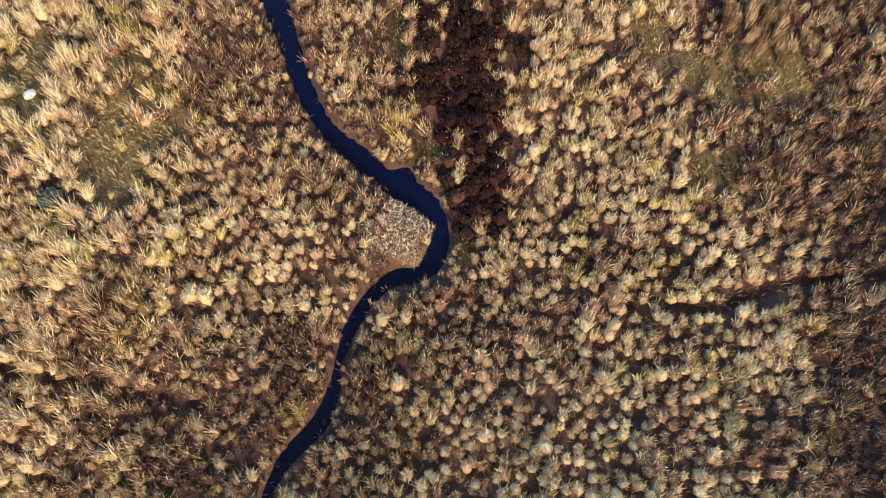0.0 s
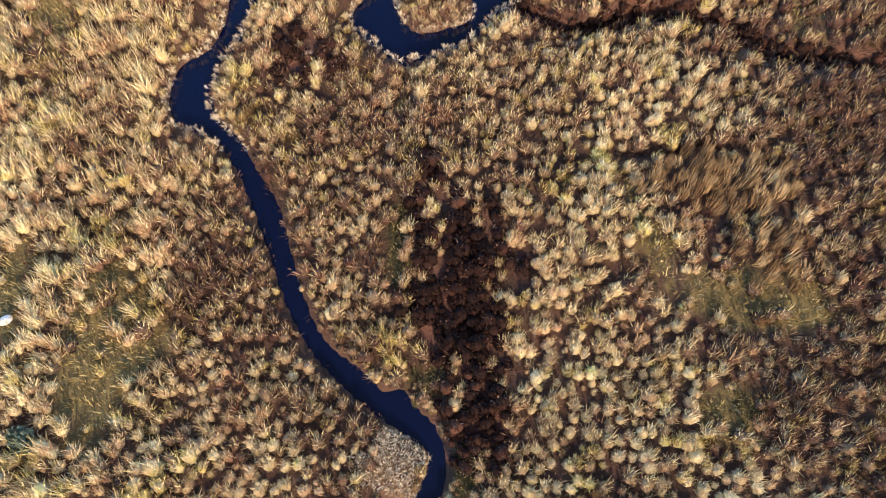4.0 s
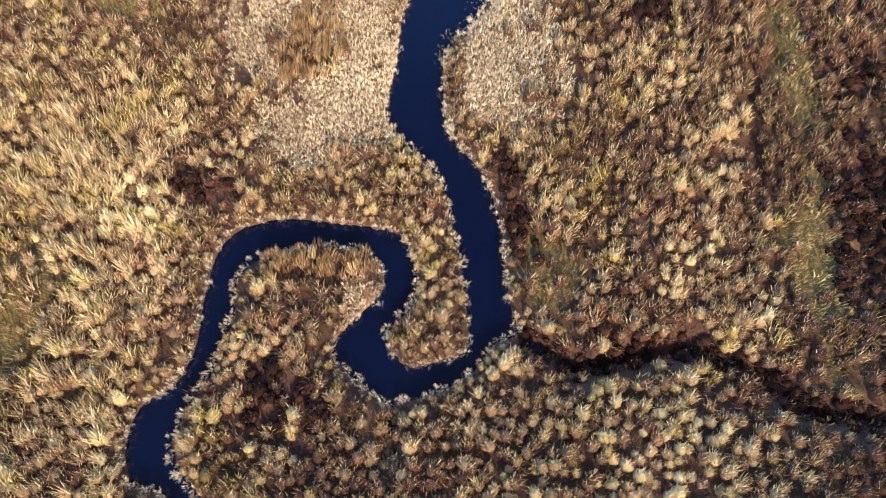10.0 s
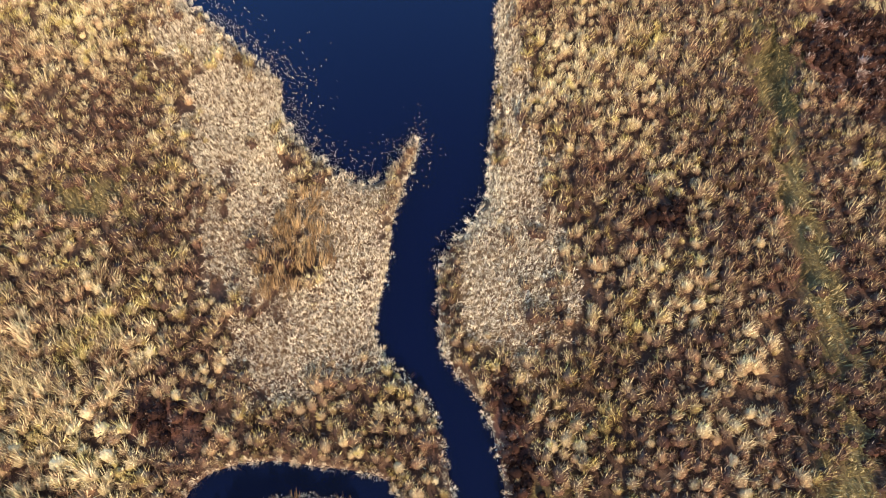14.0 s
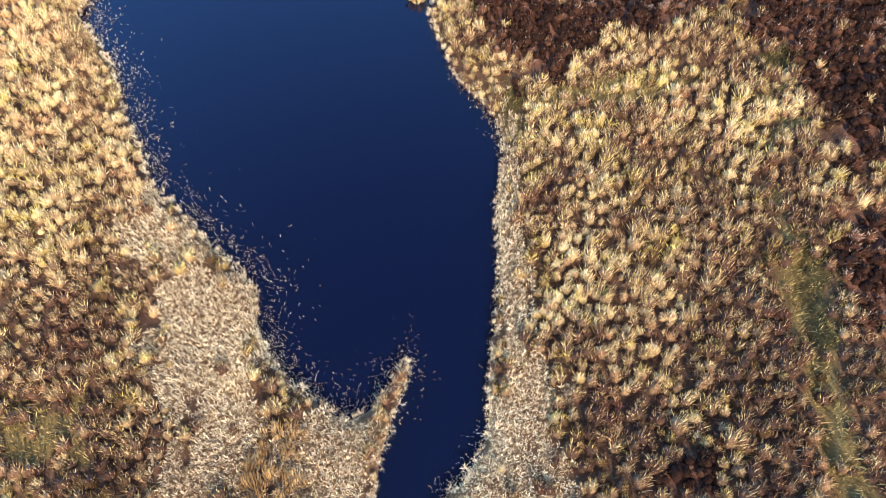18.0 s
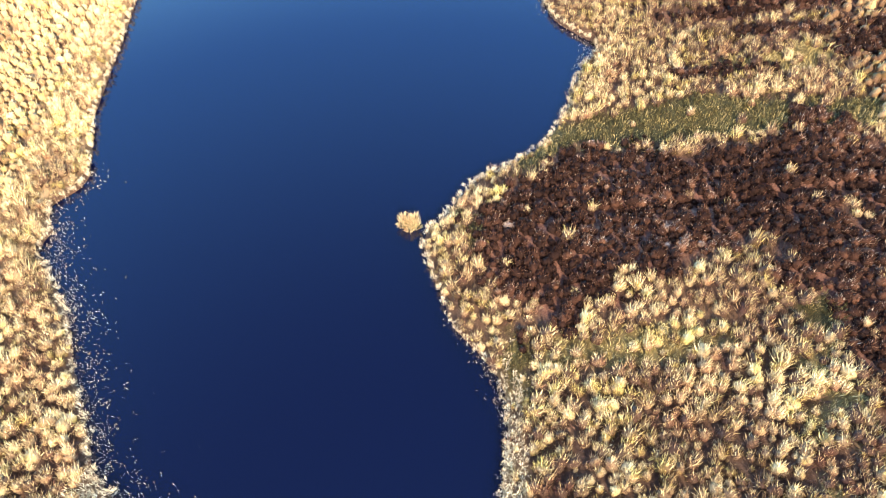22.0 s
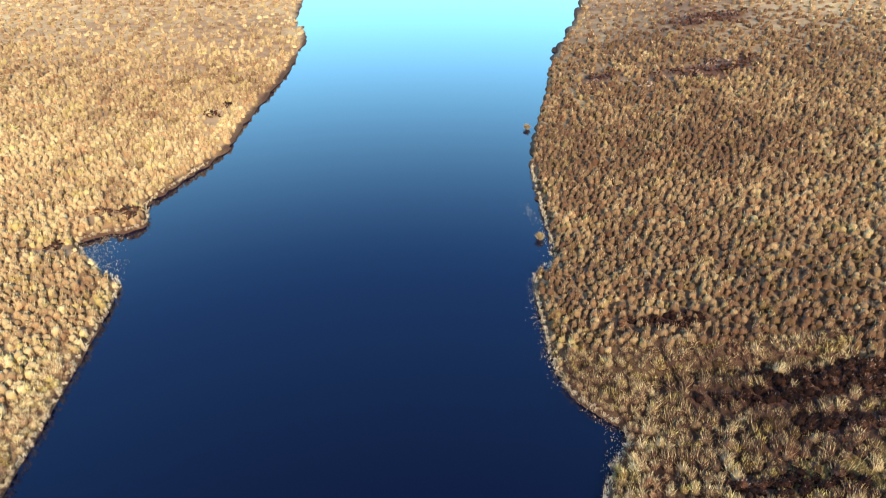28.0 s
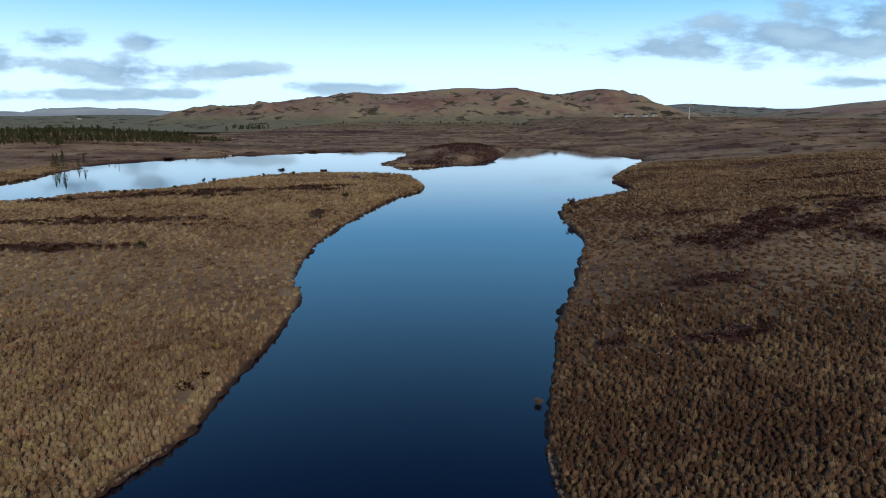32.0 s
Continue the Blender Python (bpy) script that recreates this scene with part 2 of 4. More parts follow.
def plain(name, col, rough=0.8, vary=0.25, scale=3.0, spec=0.3):
    m, nt, b = material(name, rough, spec)
    n = noise_node(nt, scale, 5.0, 0.6)
    lo, hi = [c * (1 - vary) for c in col], [min(1, c * (1 + vary)) for c in col]
    r = ramp_node(nt, [(0.3, lo), (0.7, hi)])
    nt.links.new(n.outputs["Fac"], r.inputs[0]); nt.links.new(r.outputs["Color"], b.inputs["Base Color"])
    return m


GROUND, WATER = ground_material(), water_material()

# ---- plan: banks of the stream and shores of the lake, going north (+y) ----
EAST_BANK = [(-6.6, -12), (-5.7, -7), (-5.1, -4.6), (-4.4, -3.6), (-3.5, -2.7), (-3.2, -1.7), (-3.1, -.8), (-2.7, .2), (-2.2, 1.0), (-1.6, 1.6), (-.8, 1.7), (-.1, 2.1), (.2, 3.0), (.1, 3.7), (-.2, 4.4), (-.9, 5.0), (-1.1, 5.5), (-1.7, 5.3), (-2.3, 5.9), (-3.6, 6.9), (-4.4, 8.5), (-4.9, 10.1), (-5.3, 11.3), (-6.1, 12.5), (-6.6, 13.4), (-7.4, 14.2), (-7.7, 15.0), (-7.4, 16.1), (-6.8, 17.1), (-6.5, 18.3), (-6.3, 19.1), (-6.4, 20.0), (-5.8, 20.7), (-4.6, 21.0), (-3.5, 21.1), (-2.3, 21.0), (-1.7, 20.4), (-1.7, 19.7), (-2.2, 19.1), (-2.9, 18.4), (-3.2, 17.8), (-2.9, 17.3), (-2.2, 16.8), (-1.4, 16.2), (-.5, 16.4), (.2, 16.6), (1.2, 17.2), (1.9, 18.1)]
EAST_LOW = [(2.6, 18.4), (2.3, 19.6), (2.2, 21.3), (1.9, 22.8), (1.4, 24.0), (.4, 25.3), (.2, 26.7), (.3, 28.5), (1.2, 29.6), (1.8, 30.7), (1.9, 32.6), (2.1, 34.0), (2.3, 36.1), (2.3, 38.6), (2.6, 41.6), (2.0, 43.1), (.9, 44.4), (.4, 45.8), (-.3, 48.1), (.5, 49.3), (1.7, 51.1), (3.1, 52.0), (4.6, 53.2), (5.8, 55.2), (6.1, 56.3), (6.9, 58.2), (7.8, 59.9), (6.9, 60.9), (5.7, 62.6), (5.3, 67.2), (5.5, 70.5), (6.7, 72.2), (6.7, 78), (6.8, 85)]
EAST_HIGH = [(7.7, 90), (8.6, 94.5), (9.3, 97), (11.2, 106.5), (15.0, 119), (17.5, 127), (21.6, 144), (23.6, 153), (24.1, 174), (27.7, 190), (40, 205), (53, 224), (53, 247), (64, 277), (82, 318), (93, 354), (83, 390), (68, 442), (43, 448), (36, 399), (17, 333), (-10, 293), (-25, 316), (-21, 340), (-19, 398), (-45, 408), (-102, 371), (-136, 320), (-138, 286), (-129, 236), (-148, 205), (-190, 175), (-185, 155), (-135, 170)]
WEST_HIGH = [(-100, 194), (-90, 210), (-74, 222), (-64, 249), (-45, 269), (-15, 265), (-8, 246), (-5.1, 223), (-11.1, 205), (-16.1, 177), (-19.1, 153), (-18.4, 129), (-15.3, 117.5), (-14.8, 108), (-15.0, 100.5), (-15.5, 92.4), (-15.6, 86.5), (-17.0, 81.9), (-18.2, 78.4), (-17.4, 75.6), (-19.5, 74.6), (-20.4, 73.5), (-18.0, 70.9), (-16.8, 70.1), (-16.2, 69.1), (-15.9, 65.7), (-15.6, 62), (-15.3, 58), (-15.1, 54.9), (-14.2, 51.2)]
WEST_LOW = [(-15.2, 49.7), (-14.7, 48.5), (-14.9, 47.6), (-14.2, 46.7), (-12.7, 44.6), (-12.0, 43.0), (-10.8, 40.8), (-10.1, 39.4), (-8.9, 38.3), (-7.0, 36.5), (-5.8, 35.4), (-5.6, 34.1), (-4.6, 32.6), (-3.5, 31.8), (-2.4, 31.2), (-1.5, 31.8), (-.85, 32.9), (-.55, 33.0), (-1.0, 31.5), (-1.4, 29.9), (-1.5, 28.2), (-1.8, 26.7), (-1.7, 25.6), (-1.1, 24.8), (-.2, 24.0), (.3, 22.9), (.7, 21.1), (1.0, 19.2), (1.0, 17.9), (.4, 17.6), (-.7, 17.3), (-1.3, 17.7), (-1.5, 18.3), (-.8, 19.2), (-.6, 20.0), (-.7, 20.7), (-1.2, 21.6)]
WEST_BANK = [(-2.3, 21.9), (-3.5, 22.0), (-5.1, 22.1), (-6.5, 21.7), (-7.1, 20.9), (-7.3, 19.5), (-7.4, 17.9), (-7.9, 16.7), (-8.8, 16.1), (-9.1, 15.1), (-8.8, 13.9), (-8.0, 13.7), (-7.2, 13.1), (-6.6, 12.3), (-6.1, 11.2), (-5.5, 9.8), (-4.8, 8.0), (-3.9, 6.5), (-2.6, 5.2), (-1.5, 4.4), (-.7, 3.9), (-.3, 3.5), (-.5, 2.8), (-.8, 2.2), (-1.4, 2.2), (-1.9, 1.9), (-2.5, 1.3), (-3.1, .3), (-3.3, -.7), (-3.6, -1.7), (-4.1, -2.6), (-4.8, -3.3), (-5.4, -4.6), (-6.1, -7), (-7.2, -12)]


def smooth(points, step=0.35):
    """A closed line through the points, rounded and finely divided."""
    p = np.array(points, float)
    n, out = len(p), []
    for i in range(n):
        a, b, c, d = p[i - 1], p[i], p[(i + 1) % n], p[(i + 2) % n]
        k = int(min(10, max(2, np.linalg.norm(c - b) / step)))
        for j in range(k):
            t = j / k
            out.append(0.5 * (2 * b + (c - a) * t + (2 * a - 5 * b + 4 * c - d) * t * t + (3 * b - a - 3 * c + d) * t ** 3))
    return np.array(out)


SHORE = smooth(EAST_BANK + EAST_LOW + EAST_HIGH + WEST_HIGH + WEST_LOW + WEST_BANK)


def from_water(x, y):
    """Distance from the shore: positive on land, negative in the water."""
    x, y = np.asarray(x, float), np.asarray(y, float)
    best, inside = np.full(x.shape, 1e12), np.zeros(x.shape, bool)
    for a, b in zip(SHORE, np.roll(SHORE, -1, 0)):
        dx, dy = b - a
        t = np.clip(((x - a[0]) * dx + (y - a[1]) * dy) / (dx * dx + dy * dy + 1e-9), 0, 1)
        np.minimum(best, (x - a[0] - t * dx) ** 2 + (y - a[1] - t * dy) ** 2, out=best)
        if dy:
            hit = ((a[1] > y) != (b[1] > y)) & (x < (y - a[1]) * dx / dy + a[0])
            inside ^= hit
    return np.sqrt(best) * np.where(inside, -1, 1)


def waves(x, y, size, seed, octaves=3):
    """Cheap smooth noise between about -1 and 1, with bumps of about that size."""
    rng, out, amp = np.random.RandomState(seed), 0.0, 1.0
    for o in range(octaves):
        for _ in range(4):
            a, ph, k = rng.uniform(0, 2 * np.pi), rng.uniform(0, 2 * np.pi), 2 * np.pi / (size * rng.uniform(0.7, 1.5))
            out = out + amp * np.sin(k * (x * np.cos(a) + y * np.sin(a)) + ph + 1.3 * np.sin(k * 0.6 * (y * np.cos(a) - x * np.sin(a)) + 2 * ph))
        size, amp = size * 0.47, amp * 0.5
    return out / 4.5


MID_Y = (-12, 0, 10, 20, 30, 40, 60, 100, 220, 300, 470, 4000)
MID_X = (-6, -2.5, -5, 0, 0.5, -3, -4, -3, 12, 20, 58, 500)


def side(x, y):
    """1 on the east of the water, 0 on the west."""
    return np.clip((x - np.interp(y, MID_Y, MID_X)) / 6 + 0.5, 0, 1)


def land_height(x, y, d):
    s = side(x, y)
    dd = np.maximum(d, 0)
    east = np.interp(y, (20, 42), (0.10, 0.14)) * np.minimum(dd, 11) + 0.062 * np.clip(dd - 11, 0, 230)
    rise = np.clip((dd - 3.5) / 5, 0, 1)
    west = 1.1 * rise * rise * (3 - 2 * rise) * np.clip((18 - y) / 6, 0, 1) + 0.022 * np.clip(dd - 8, 0, 70)
    west = west + 7.0 * np.exp(-((x + 250) / 120) ** 2 - ((y - 490) / 110) ** 2)
    west = west - 32 * np.clip((y - 560) / 420, 0, 1) * np.clip((-190 - x) / 160, 0, 1)
    far = np.clip((y - 380) / 160, 0, 1) * np.clip(1 - (x - 70) / 140, 0, 1) * np.clip((x + 260) / 120, 0, 1)
    h = (s * east + (1 - s) * west) * (1 - far) + far * 0.010 * np.minimum(dd, 900)
    h = h + 4.6 * np.exp(-((x - 14) / 26) ** 2 - ((y - 385) / 46) ** 2) * np.clip(dd / 6, 0, 1)
    h = h + waves(x, y, 7.0, 3) * 0.14 * np.clip(dd / 4, 0, 1)
    return h + waves(x, y, 45.0, 5) * 1.1 * np.clip((dd - 12) / 90, 0, 1) * (0.35 + s)


def ground_height(x, y, d):
    lobes = (0.30 * waves(x, y, 1.9, 17, 2) + 0.9 * np.clip(np.abs(waves(x, y, 6.0, 18, 2)) * 2 - 0.5, -0.4, 0.8) * np.clip((y - 100) / 15, 0, 1)) * np.clip((y - 62) / 12, 0, 1) * np.exp(-(d / 2) ** 2)
    d = d + lobes
    bank = np.clip((d - 0.02) / 0.3, 0, 1) * 0.15 * np.clip((y - 55) / 20, 0, 1) + np.interp(d, (-3.0, -0.5, -0.12, 0.1, 0.5), (-1.2, -0.6, -0.22, 0.16, 0.26))
    return bank + np.where(d > 0, land_height(x, y, d), 0)

# ---- plant zones: kind, centre, half sizes, turn in degrees ----
ZONES = {
    "heath": [(0.5, 8.7, 1.45, 3.1, 6), (1.1, 4.4, .9, 1.7, -15), (14.6, 35.6, 2.0, 2.4, 0), (15.4, 42.6, 2.3, 3.2, 0), (15.0, 46.0, 3.0, 2.0, 0), (13.9, 21.3, 1.8, 3.4, 0), (13.9, 26.6, .8, .9, 0), (4.0, 47.2, 2.5, 3.3, 20), (10.0, 49.3, 6.8, 3.3, 0), (17.5, 49.2, 5.5, 4.2, 0), (6.0, 51.5, 1.8, 1.2, 25), (16.5, 61.4, 5.2, 1.0, 5), (21.0, 58.2, 4.4, 1.5, 0), (13.0, 56.8, 2.6, .5, 5), (15.5, 59.3, 2.0, .5, 0), (11.0, 65.6, 1.6, .6, 0), (2.45, 22.6, .5, 2.1, 8), (-8.0, 23.2, 1.2, .65, 0), (-4.6, 16.4, 1.3, .9, 0), (6.6, 17.9, 1.4, .5, 0), (7.6, 29.7, .9, .5, 20)],
    "heath_far": [(-19.5, 76.4, 1.9, .9, 5), (-18.0, 91.5, 1.0, 3.2, 0), (-21.5, 72.4, 2.4, .6, 0), (15.0, 100, 3.0, 1.6, 10), (30, 117, 8, 3.0, 24), (24, 99, 7, 2.2, 20), (54, 149, 36, 7.5, 32), (62, 138, 9, 5, 20), (76, 174, 15, 3.5, 4), (100, 216, 24, 5, 18), (45, 164, 9, 3, 10), (112, 260, 30, 8, 4), (140, 370, 40, 18, 10), (70, 262, 10, 4, 20), (-58, 209, 46, 9, 22), (-62, 163, 24, 5, 8), (-56, 139, 13, 4, 10), (-30, 252, 14, 6, 0), (-172, 330, 26, 9, 20), (-110, 690, 120, 55, 0), (12, 372, 27, 62, -6), (-4, 312, 14, 16, 0)],
    "moss": [(9.3, 8.1, 2.4, 1.05, -8), (8.2, 4.8, .9, .8, 0), (-9.9, 6.9, 1.6, 2.9, 0), (-12.9, 7.9, .9, 2.2, 0), (24.5, 70.5, 3.4, 3.4, 0), (16.0, 57.3, 4.6, .9, 7), (11.7, 29, .6, 8.0, 3), (6.3, 43.3, 3.4, .7, 3), (12.3, 42.0, .8, 1.6, 0), (11.6, 35.2, .6, 2.5, 0), (-11.8, 30.5, 1.5, 1.2, 0), (36, 172, 24, 3, 8), (-13.3, 18.3, 1.1, 3.3, 0), (6.3, 10.0, .5, 1.5, 20), (11.8, 20.5, 1.0, 3.0, 0), (3.6, 20.4, .9, 1.2, 0)],
    "green": [(10.8, 53.8, 7.8, 1.5, 2), (5.0, 52.9, 2.6, .6, 36), (17.5, 53.6, 5.0, 1.0, 0), (12.1, 35.6, .6, 1.0, 0), (11.8, 33.9, .5, .8, 0), (1.6, 48.2, .45, 1.0, 20), (-1.35, 9.4, .32, 2.0, 4), (-0.4, 5.6, .5, .5, 0), (0.7, 3.0, .4, .9, 0), (8.8, 5.0, .5, .5, 0), (3.0, 43.0, .5, 1.2, 0), (12.7, 44.2, .7, .7, 0)],
    "rush": [(8.5, 11.5, 2.2, 1.15, -6), (9.9, 9.4, 1.0, 1.0, 0), (-4.5, 28.9, .95, 1.6, -24), (-3.6, 20.45, 1.9, .5, 0)],
    "reed": [(-2.9, 26.2, 2.1, 2.2, 0), (-2.9, 29.6, 1.9, 1.9, 0), (-7.2, 33.7, 1.9, 3.0, 22), (-6.2, 29.8, 1.3, 3.2, 0), (-4.6, 25.2, 1.6, 1.5, 0), (2.3, 27.9, 2.0, 3.2, 0), (2.8, 31.3, 1.2, 1.8, 0), (2.75, 36.5, .55, 5.5, 0), (-1.3, 3.3, .95, .95, 0), (-2.5, 19.3, .55, .8, 0), (-9.2, 37.0, 1.1, 2.2, 40)],
}
DITCH = [(2.5, 18.4), (4.2, 17.3), (5.9, 17.6), (7.7, 18.0), (9.4, 17.3), (10.8, 16.1), (13.5, 15.6), (18, 15.0)]
CREEK = [(-0.9, 16.6), (-1.3, 15.6), (-1.35, 14.5)]
SCARP = [(9.5, 62.3), (13, 62.6), (20, 62.8)]
BANK_TRACK = [(7.2, 49.0), (9.5, 49.1), (13, 49.3), (18, 49.5)]

# narrow trodden runnels between the tussocks
RUNNELS = [[(5.5, 1.0), (8.2, 0.8), (10.0, 1.6), (13.2, 1.8)], [(-12.9, -0.8), (-10.0, -1.5), (-7.2, -2.0)], [(11.7, 36), (11.4, 32.4), (11.2, 29.8), (11.5, 27.6), (10.3, 26.1), (10.4, 23)], [(4.0, 12.4), (5.9, 12.7), (8.8, 12.9), (10.6, 12.2)]]


def zone(kind, x, y):
    """How strongly that kind of plant covers the place, 0 to 1."""
    out = np.zeros(np.shape(x))
    wob = 0.22 * waves(x, y, 1.6, 11) + 0.10 * waves(x, y, 0.5, 12, 1)
    for cx, cy, rx, ry, turn in ZONES[kind]:
        c, s = math.cos(radians(turn)), math.sin(radians(turn))
        u, v = ((x - cx) * c + (y - cy) * s) / rx, ((y - cy) * c - (x - cx) * s) / ry
        q = np.hypot(u, v)
        m = np.where(q < 2.0)[0]
        ragged = (0.75 if ry > 4 or rx < 1.6 else 0.4) * waves(u[m] * 2.2 + cx, v[m] * 1.1 + cy, 1.5, 13)
        out[m] = np.maximum(out[m], np.clip((1.10 - q[m] + wob[m] / max(1.0, rx * 0.5) + ragged) * (1.5 if kind == "heath_far" else 2.5), 0, 1))
    return out


def near_line(line, x, y):
    best = np.full(np.shape(x), 1e9)
    for (ax, ay), (bx, by) in zip(line, line[1:]):
        dx, dy = bx - ax, by - ay
        t = np.clip(((x - ax) * dx + (y - ay) * dy) / (dx * dx + dy * dy), 0, 1)
        best = np.minimum(best, np.hypot(x - ax - t * dx, y - ay - t * dy))
    return best


def grooves(x, y):
    g = 0.5 * np.exp(-(near_line(DITCH, x, y) / 0.36) ** 2) + 0.4 * np.exp(-(near_line(CREEK, x, y) / 0.3) ** 2)
    for line in RUNNELS:
        g = g + 0.2 * np.exp(-(near_line(line, x, y) / 0.2) ** 2)
    return g + 0.25 * np.exp(-(near_line(SCARP, x, y) / 0.4) ** 2) + 0.2 * np.exp(-(near_line(BANK_TRACK, x, y) / 0.25) ** 2)


def top(x, y, d=None):
    d = from_water(x, y) if d is None else d
    return ground_height(x, y, d) - grooves(x, y) * np.clip(d * 2, 0, 1)


def steps(lo, hi, fine, grow, reach):
    """Grid lines: even between lo and hi, then wider and wider out to the reach."""
    a, out = list(np.arange(lo, hi, fine)), []
    s, p = fine, a[-1]
    while p < reach:
        s *= grow
        p += s
        out.append(p)
    s, p, down = fine, lo, []
    while p > -reach:
        s *= grow
        p -= s
        down.append(p)
    return np.array(down[::-1] + a + out)


def mesh_from(name, verts, faces, mat, attrs=(), smooth_shade=False):
    me = bpy.data.meshes.new(name)
    verts, faces = np.asarray(verts, np.float32), np.asarray(faces, np.int32)
    k = faces.shape[1]
    me.vertices.add(len(verts)); me.vertices.foreach_set("co", verts.ravel())
    me.loops.add(faces.size); me.loops.foreach_set("vertex_index", faces.ravel())
    me.polygons.add(len(faces)); me.polygons.foreach_set("loop_start", np.arange(0, faces.size, k, dtype=np.int32))
    me.polygons.foreach_set("use_smooth", np.full(len(faces), smooth_shade))
    for key, values in attrs:
        me.attributes.new(key, "FLOAT", "POINT").data.foreach_set("value", np.asarray(values, np.float32))
    me.materials.append(mat)
    me.update(); me.validate()
    return me


gx, gy = steps(-18, 19, 0.25, 1.055, 4300), steps(-8, 80, 0.25, 1.038, 4300)
X, Y = np.meshgrid(gx, gy)
nx, ny = len(gx), len(gy)
D = from_water(X.ravel(), Y.ravel())
xs, ys = X.ravel(), Y.ravel()
Zg = top(xs, ys, D)
rough_far = np.clip((np.hypot(xs, ys - 45) - 60) / 60, 0, 1) * (D > 1)
Zg = Zg + rough_far * 0.22 * waves(xs, ys, 2.6, 31)
i = (np.arange(ny - 1)[:, None] * nx + np.arange(nx - 1)).ravel()
quads = np.stack([i, i + 1, i + 1 + nx, i + nx], 1)
far_heath = np.clip((waves(xs * 0.7, ys * 2.6, 60, 41, 4) - 0.05) * 3.0, 0, 1) * np.clip((np.hypot(xs, ys - 45) - 150) / 120, 0, 1)
edge = np.clip((D - 0.1) / 0.3, 0, 1)
# heath; along the ditch its colour paints dark plants and the channel's shade
heath_shade_w = np.maximum.reduce([np.exp(-(near_line(DITCH, xs, ys) / 0.5) ** 2), zone("heath", xs, ys), zone("heath_far", xs, ys), far_heath * 0.8])
cover_w = np.clip((np.hypot(xs, ys - 30) - 50) / 60, 0, 1) * np.clip(1.1 - 0.2 * side(xs, ys) + 0.3 * waves(xs, ys, 20, 44), 0, 1) * np.clip((ys < 400) + 0.95 + 0.6 * waves(xs, ys * 2.6, 80, 45, 4), 0, 1) * (1 - 0.9 * heath_shade_w)
cover_w = np.maximum.reduce([cover_w, 0.3 * zone("reed", xs, ys), 0.85 * (1 - side(xs, ys)) * np.clip((ys - 43) / 8, 0, 1) * edge * (ys < 120), 0.5 * side(xs, ys) * np.clip((ys - 62) / 4, 0, 1) * np.clip((150 - ys) / 60, 0, 1) * edge * (1 - heath_shade_w)]) * np.where(ys > 46, edge, 1)
fields_w = np.clip((ys - 750) / 300, 0, 1) * np.clip((waves(xs, ys, 300, 43, 3) + 0.7), 0, 1)
ground = new("ground", mesh_from("ground", np.stack([xs, ys, Zg], 1), quads, GROUND, (("heath", heath_shade_w), ("moss", zone("moss", xs, ys)), ("green", zone("green", xs, ys)), ("cover", cover_w), ("fields", fields_w)), True))
tagged(ground, "peaty moorland ground with brown litter and low banks", "ground", kind="structure")

water = new("water", mesh_from("water", [(-260, -40, 0), (200, -40, 0), (200, 560, 0), (-260, 560, 0)], [(0, 1, 2, 3)], WATER))
tagged(water, "still dark blue lake and stream water", "water", kind="structure")

# ---- grass and heath ----


def tuft(rng, blades, radius, height, spread, width, lean=(0, 0), bend=0.5):
    """Bent blades fanning out of one base: four corners and two faces a blade, widest half way up."""
    a = rng.uniform(0, 2 * np.pi, blades)
    q = np.sqrt(rng.uniform(0, 1, blades))
    r0, out = radius * q, spread * (0.15 + 0.9 * q) * rng.uniform(0.65, 1.25, blades)
    h = height * (1.12 - 0.5 * q ** 2) * rng.uniform(0.7, 1.15, blades)
    ca, sa = np.cos(a), np.sin(a)
    w = width * rng.uniform(0.6, 1.3, blades) / 2
    tw = a + np.pi / 2 + rng.normal(0, 0.6, blades)
    b = np.stack([ca * r0, sa * r0, np.full(blades, -0.06)], 1)
    m = b + np.stack([ca * out * (1 - bend) + lean[0] * .4, sa * out * (1 - bend) + lean[1] * .4, h * 0.7 + 0.06], 1)
    t = b + np.stack([ca * out + lean[0], sa * out + lean[1], h + 0.06], 1)
    s = np.stack([np.cos(tw) * w, np.sin(tw) * w, np.zeros(blades)], 1)
    v = np.stack([b, m - s, m + s, t], 1).reshape(-1, 3)
    k = np.arange(blades)[:, None] * 4
    return v, np.concatenate([k + [0, 2, 1], k + [1, 2, 3]], 1).reshape(-1, 3)


def dome(rng, radius, height, sides, rings):
    """A lumpy closed dome without a floor: corners, faces and how far up each corner stands, 0 to 1."""
    V, F, U = [], [], []
    lump = 1 + 0.14 * np.sin(2 * np.arange(sides) * 2 * np.pi / sides + rng.uniform(0, 6)) + rng.normal(0, 0.08, sides)
    for k in range(rings):
        e = k / rings * np.pi / 2
        a = (np.arange(sides) + 0.5 * (k % 2)) * 2 * np.pi / sides
        q = radius * np.cos(e * 0.92) * lump * rng.uniform(0.9, 1.1, sides)
        V.append(np.stack([np.cos(a) * q, np.sin(a) * q, height * np.sin(e) * rng.uniform(0.88, 1.12, sides) - 0.06 * (k == 0)], 1))
        U.append(np.full(sides, np.sin(e)))
    V.append(np.array([[0, 0, height * 0.98]])); U.append(np.ones(1))
    for k in range(rings - 1):
        for n in range(sides):
            o = k % 2
            a, b, c, d = k * sides + n, k * sides + (n + 1) % sides, (k + 1) * sides + n, (k + 1) * sides + (n + 1) % sides
            F += [(a, b, d), (a, d, c)] if o else [(a, b, c), (b, d, c)]
    last = (rings - 1) * sides
    F += [(last + n, last + (n + 1) % sides, rings * sides) for n in range(sides)]
    return np.concatenate(V), np.array(F), np.concatenate(U)


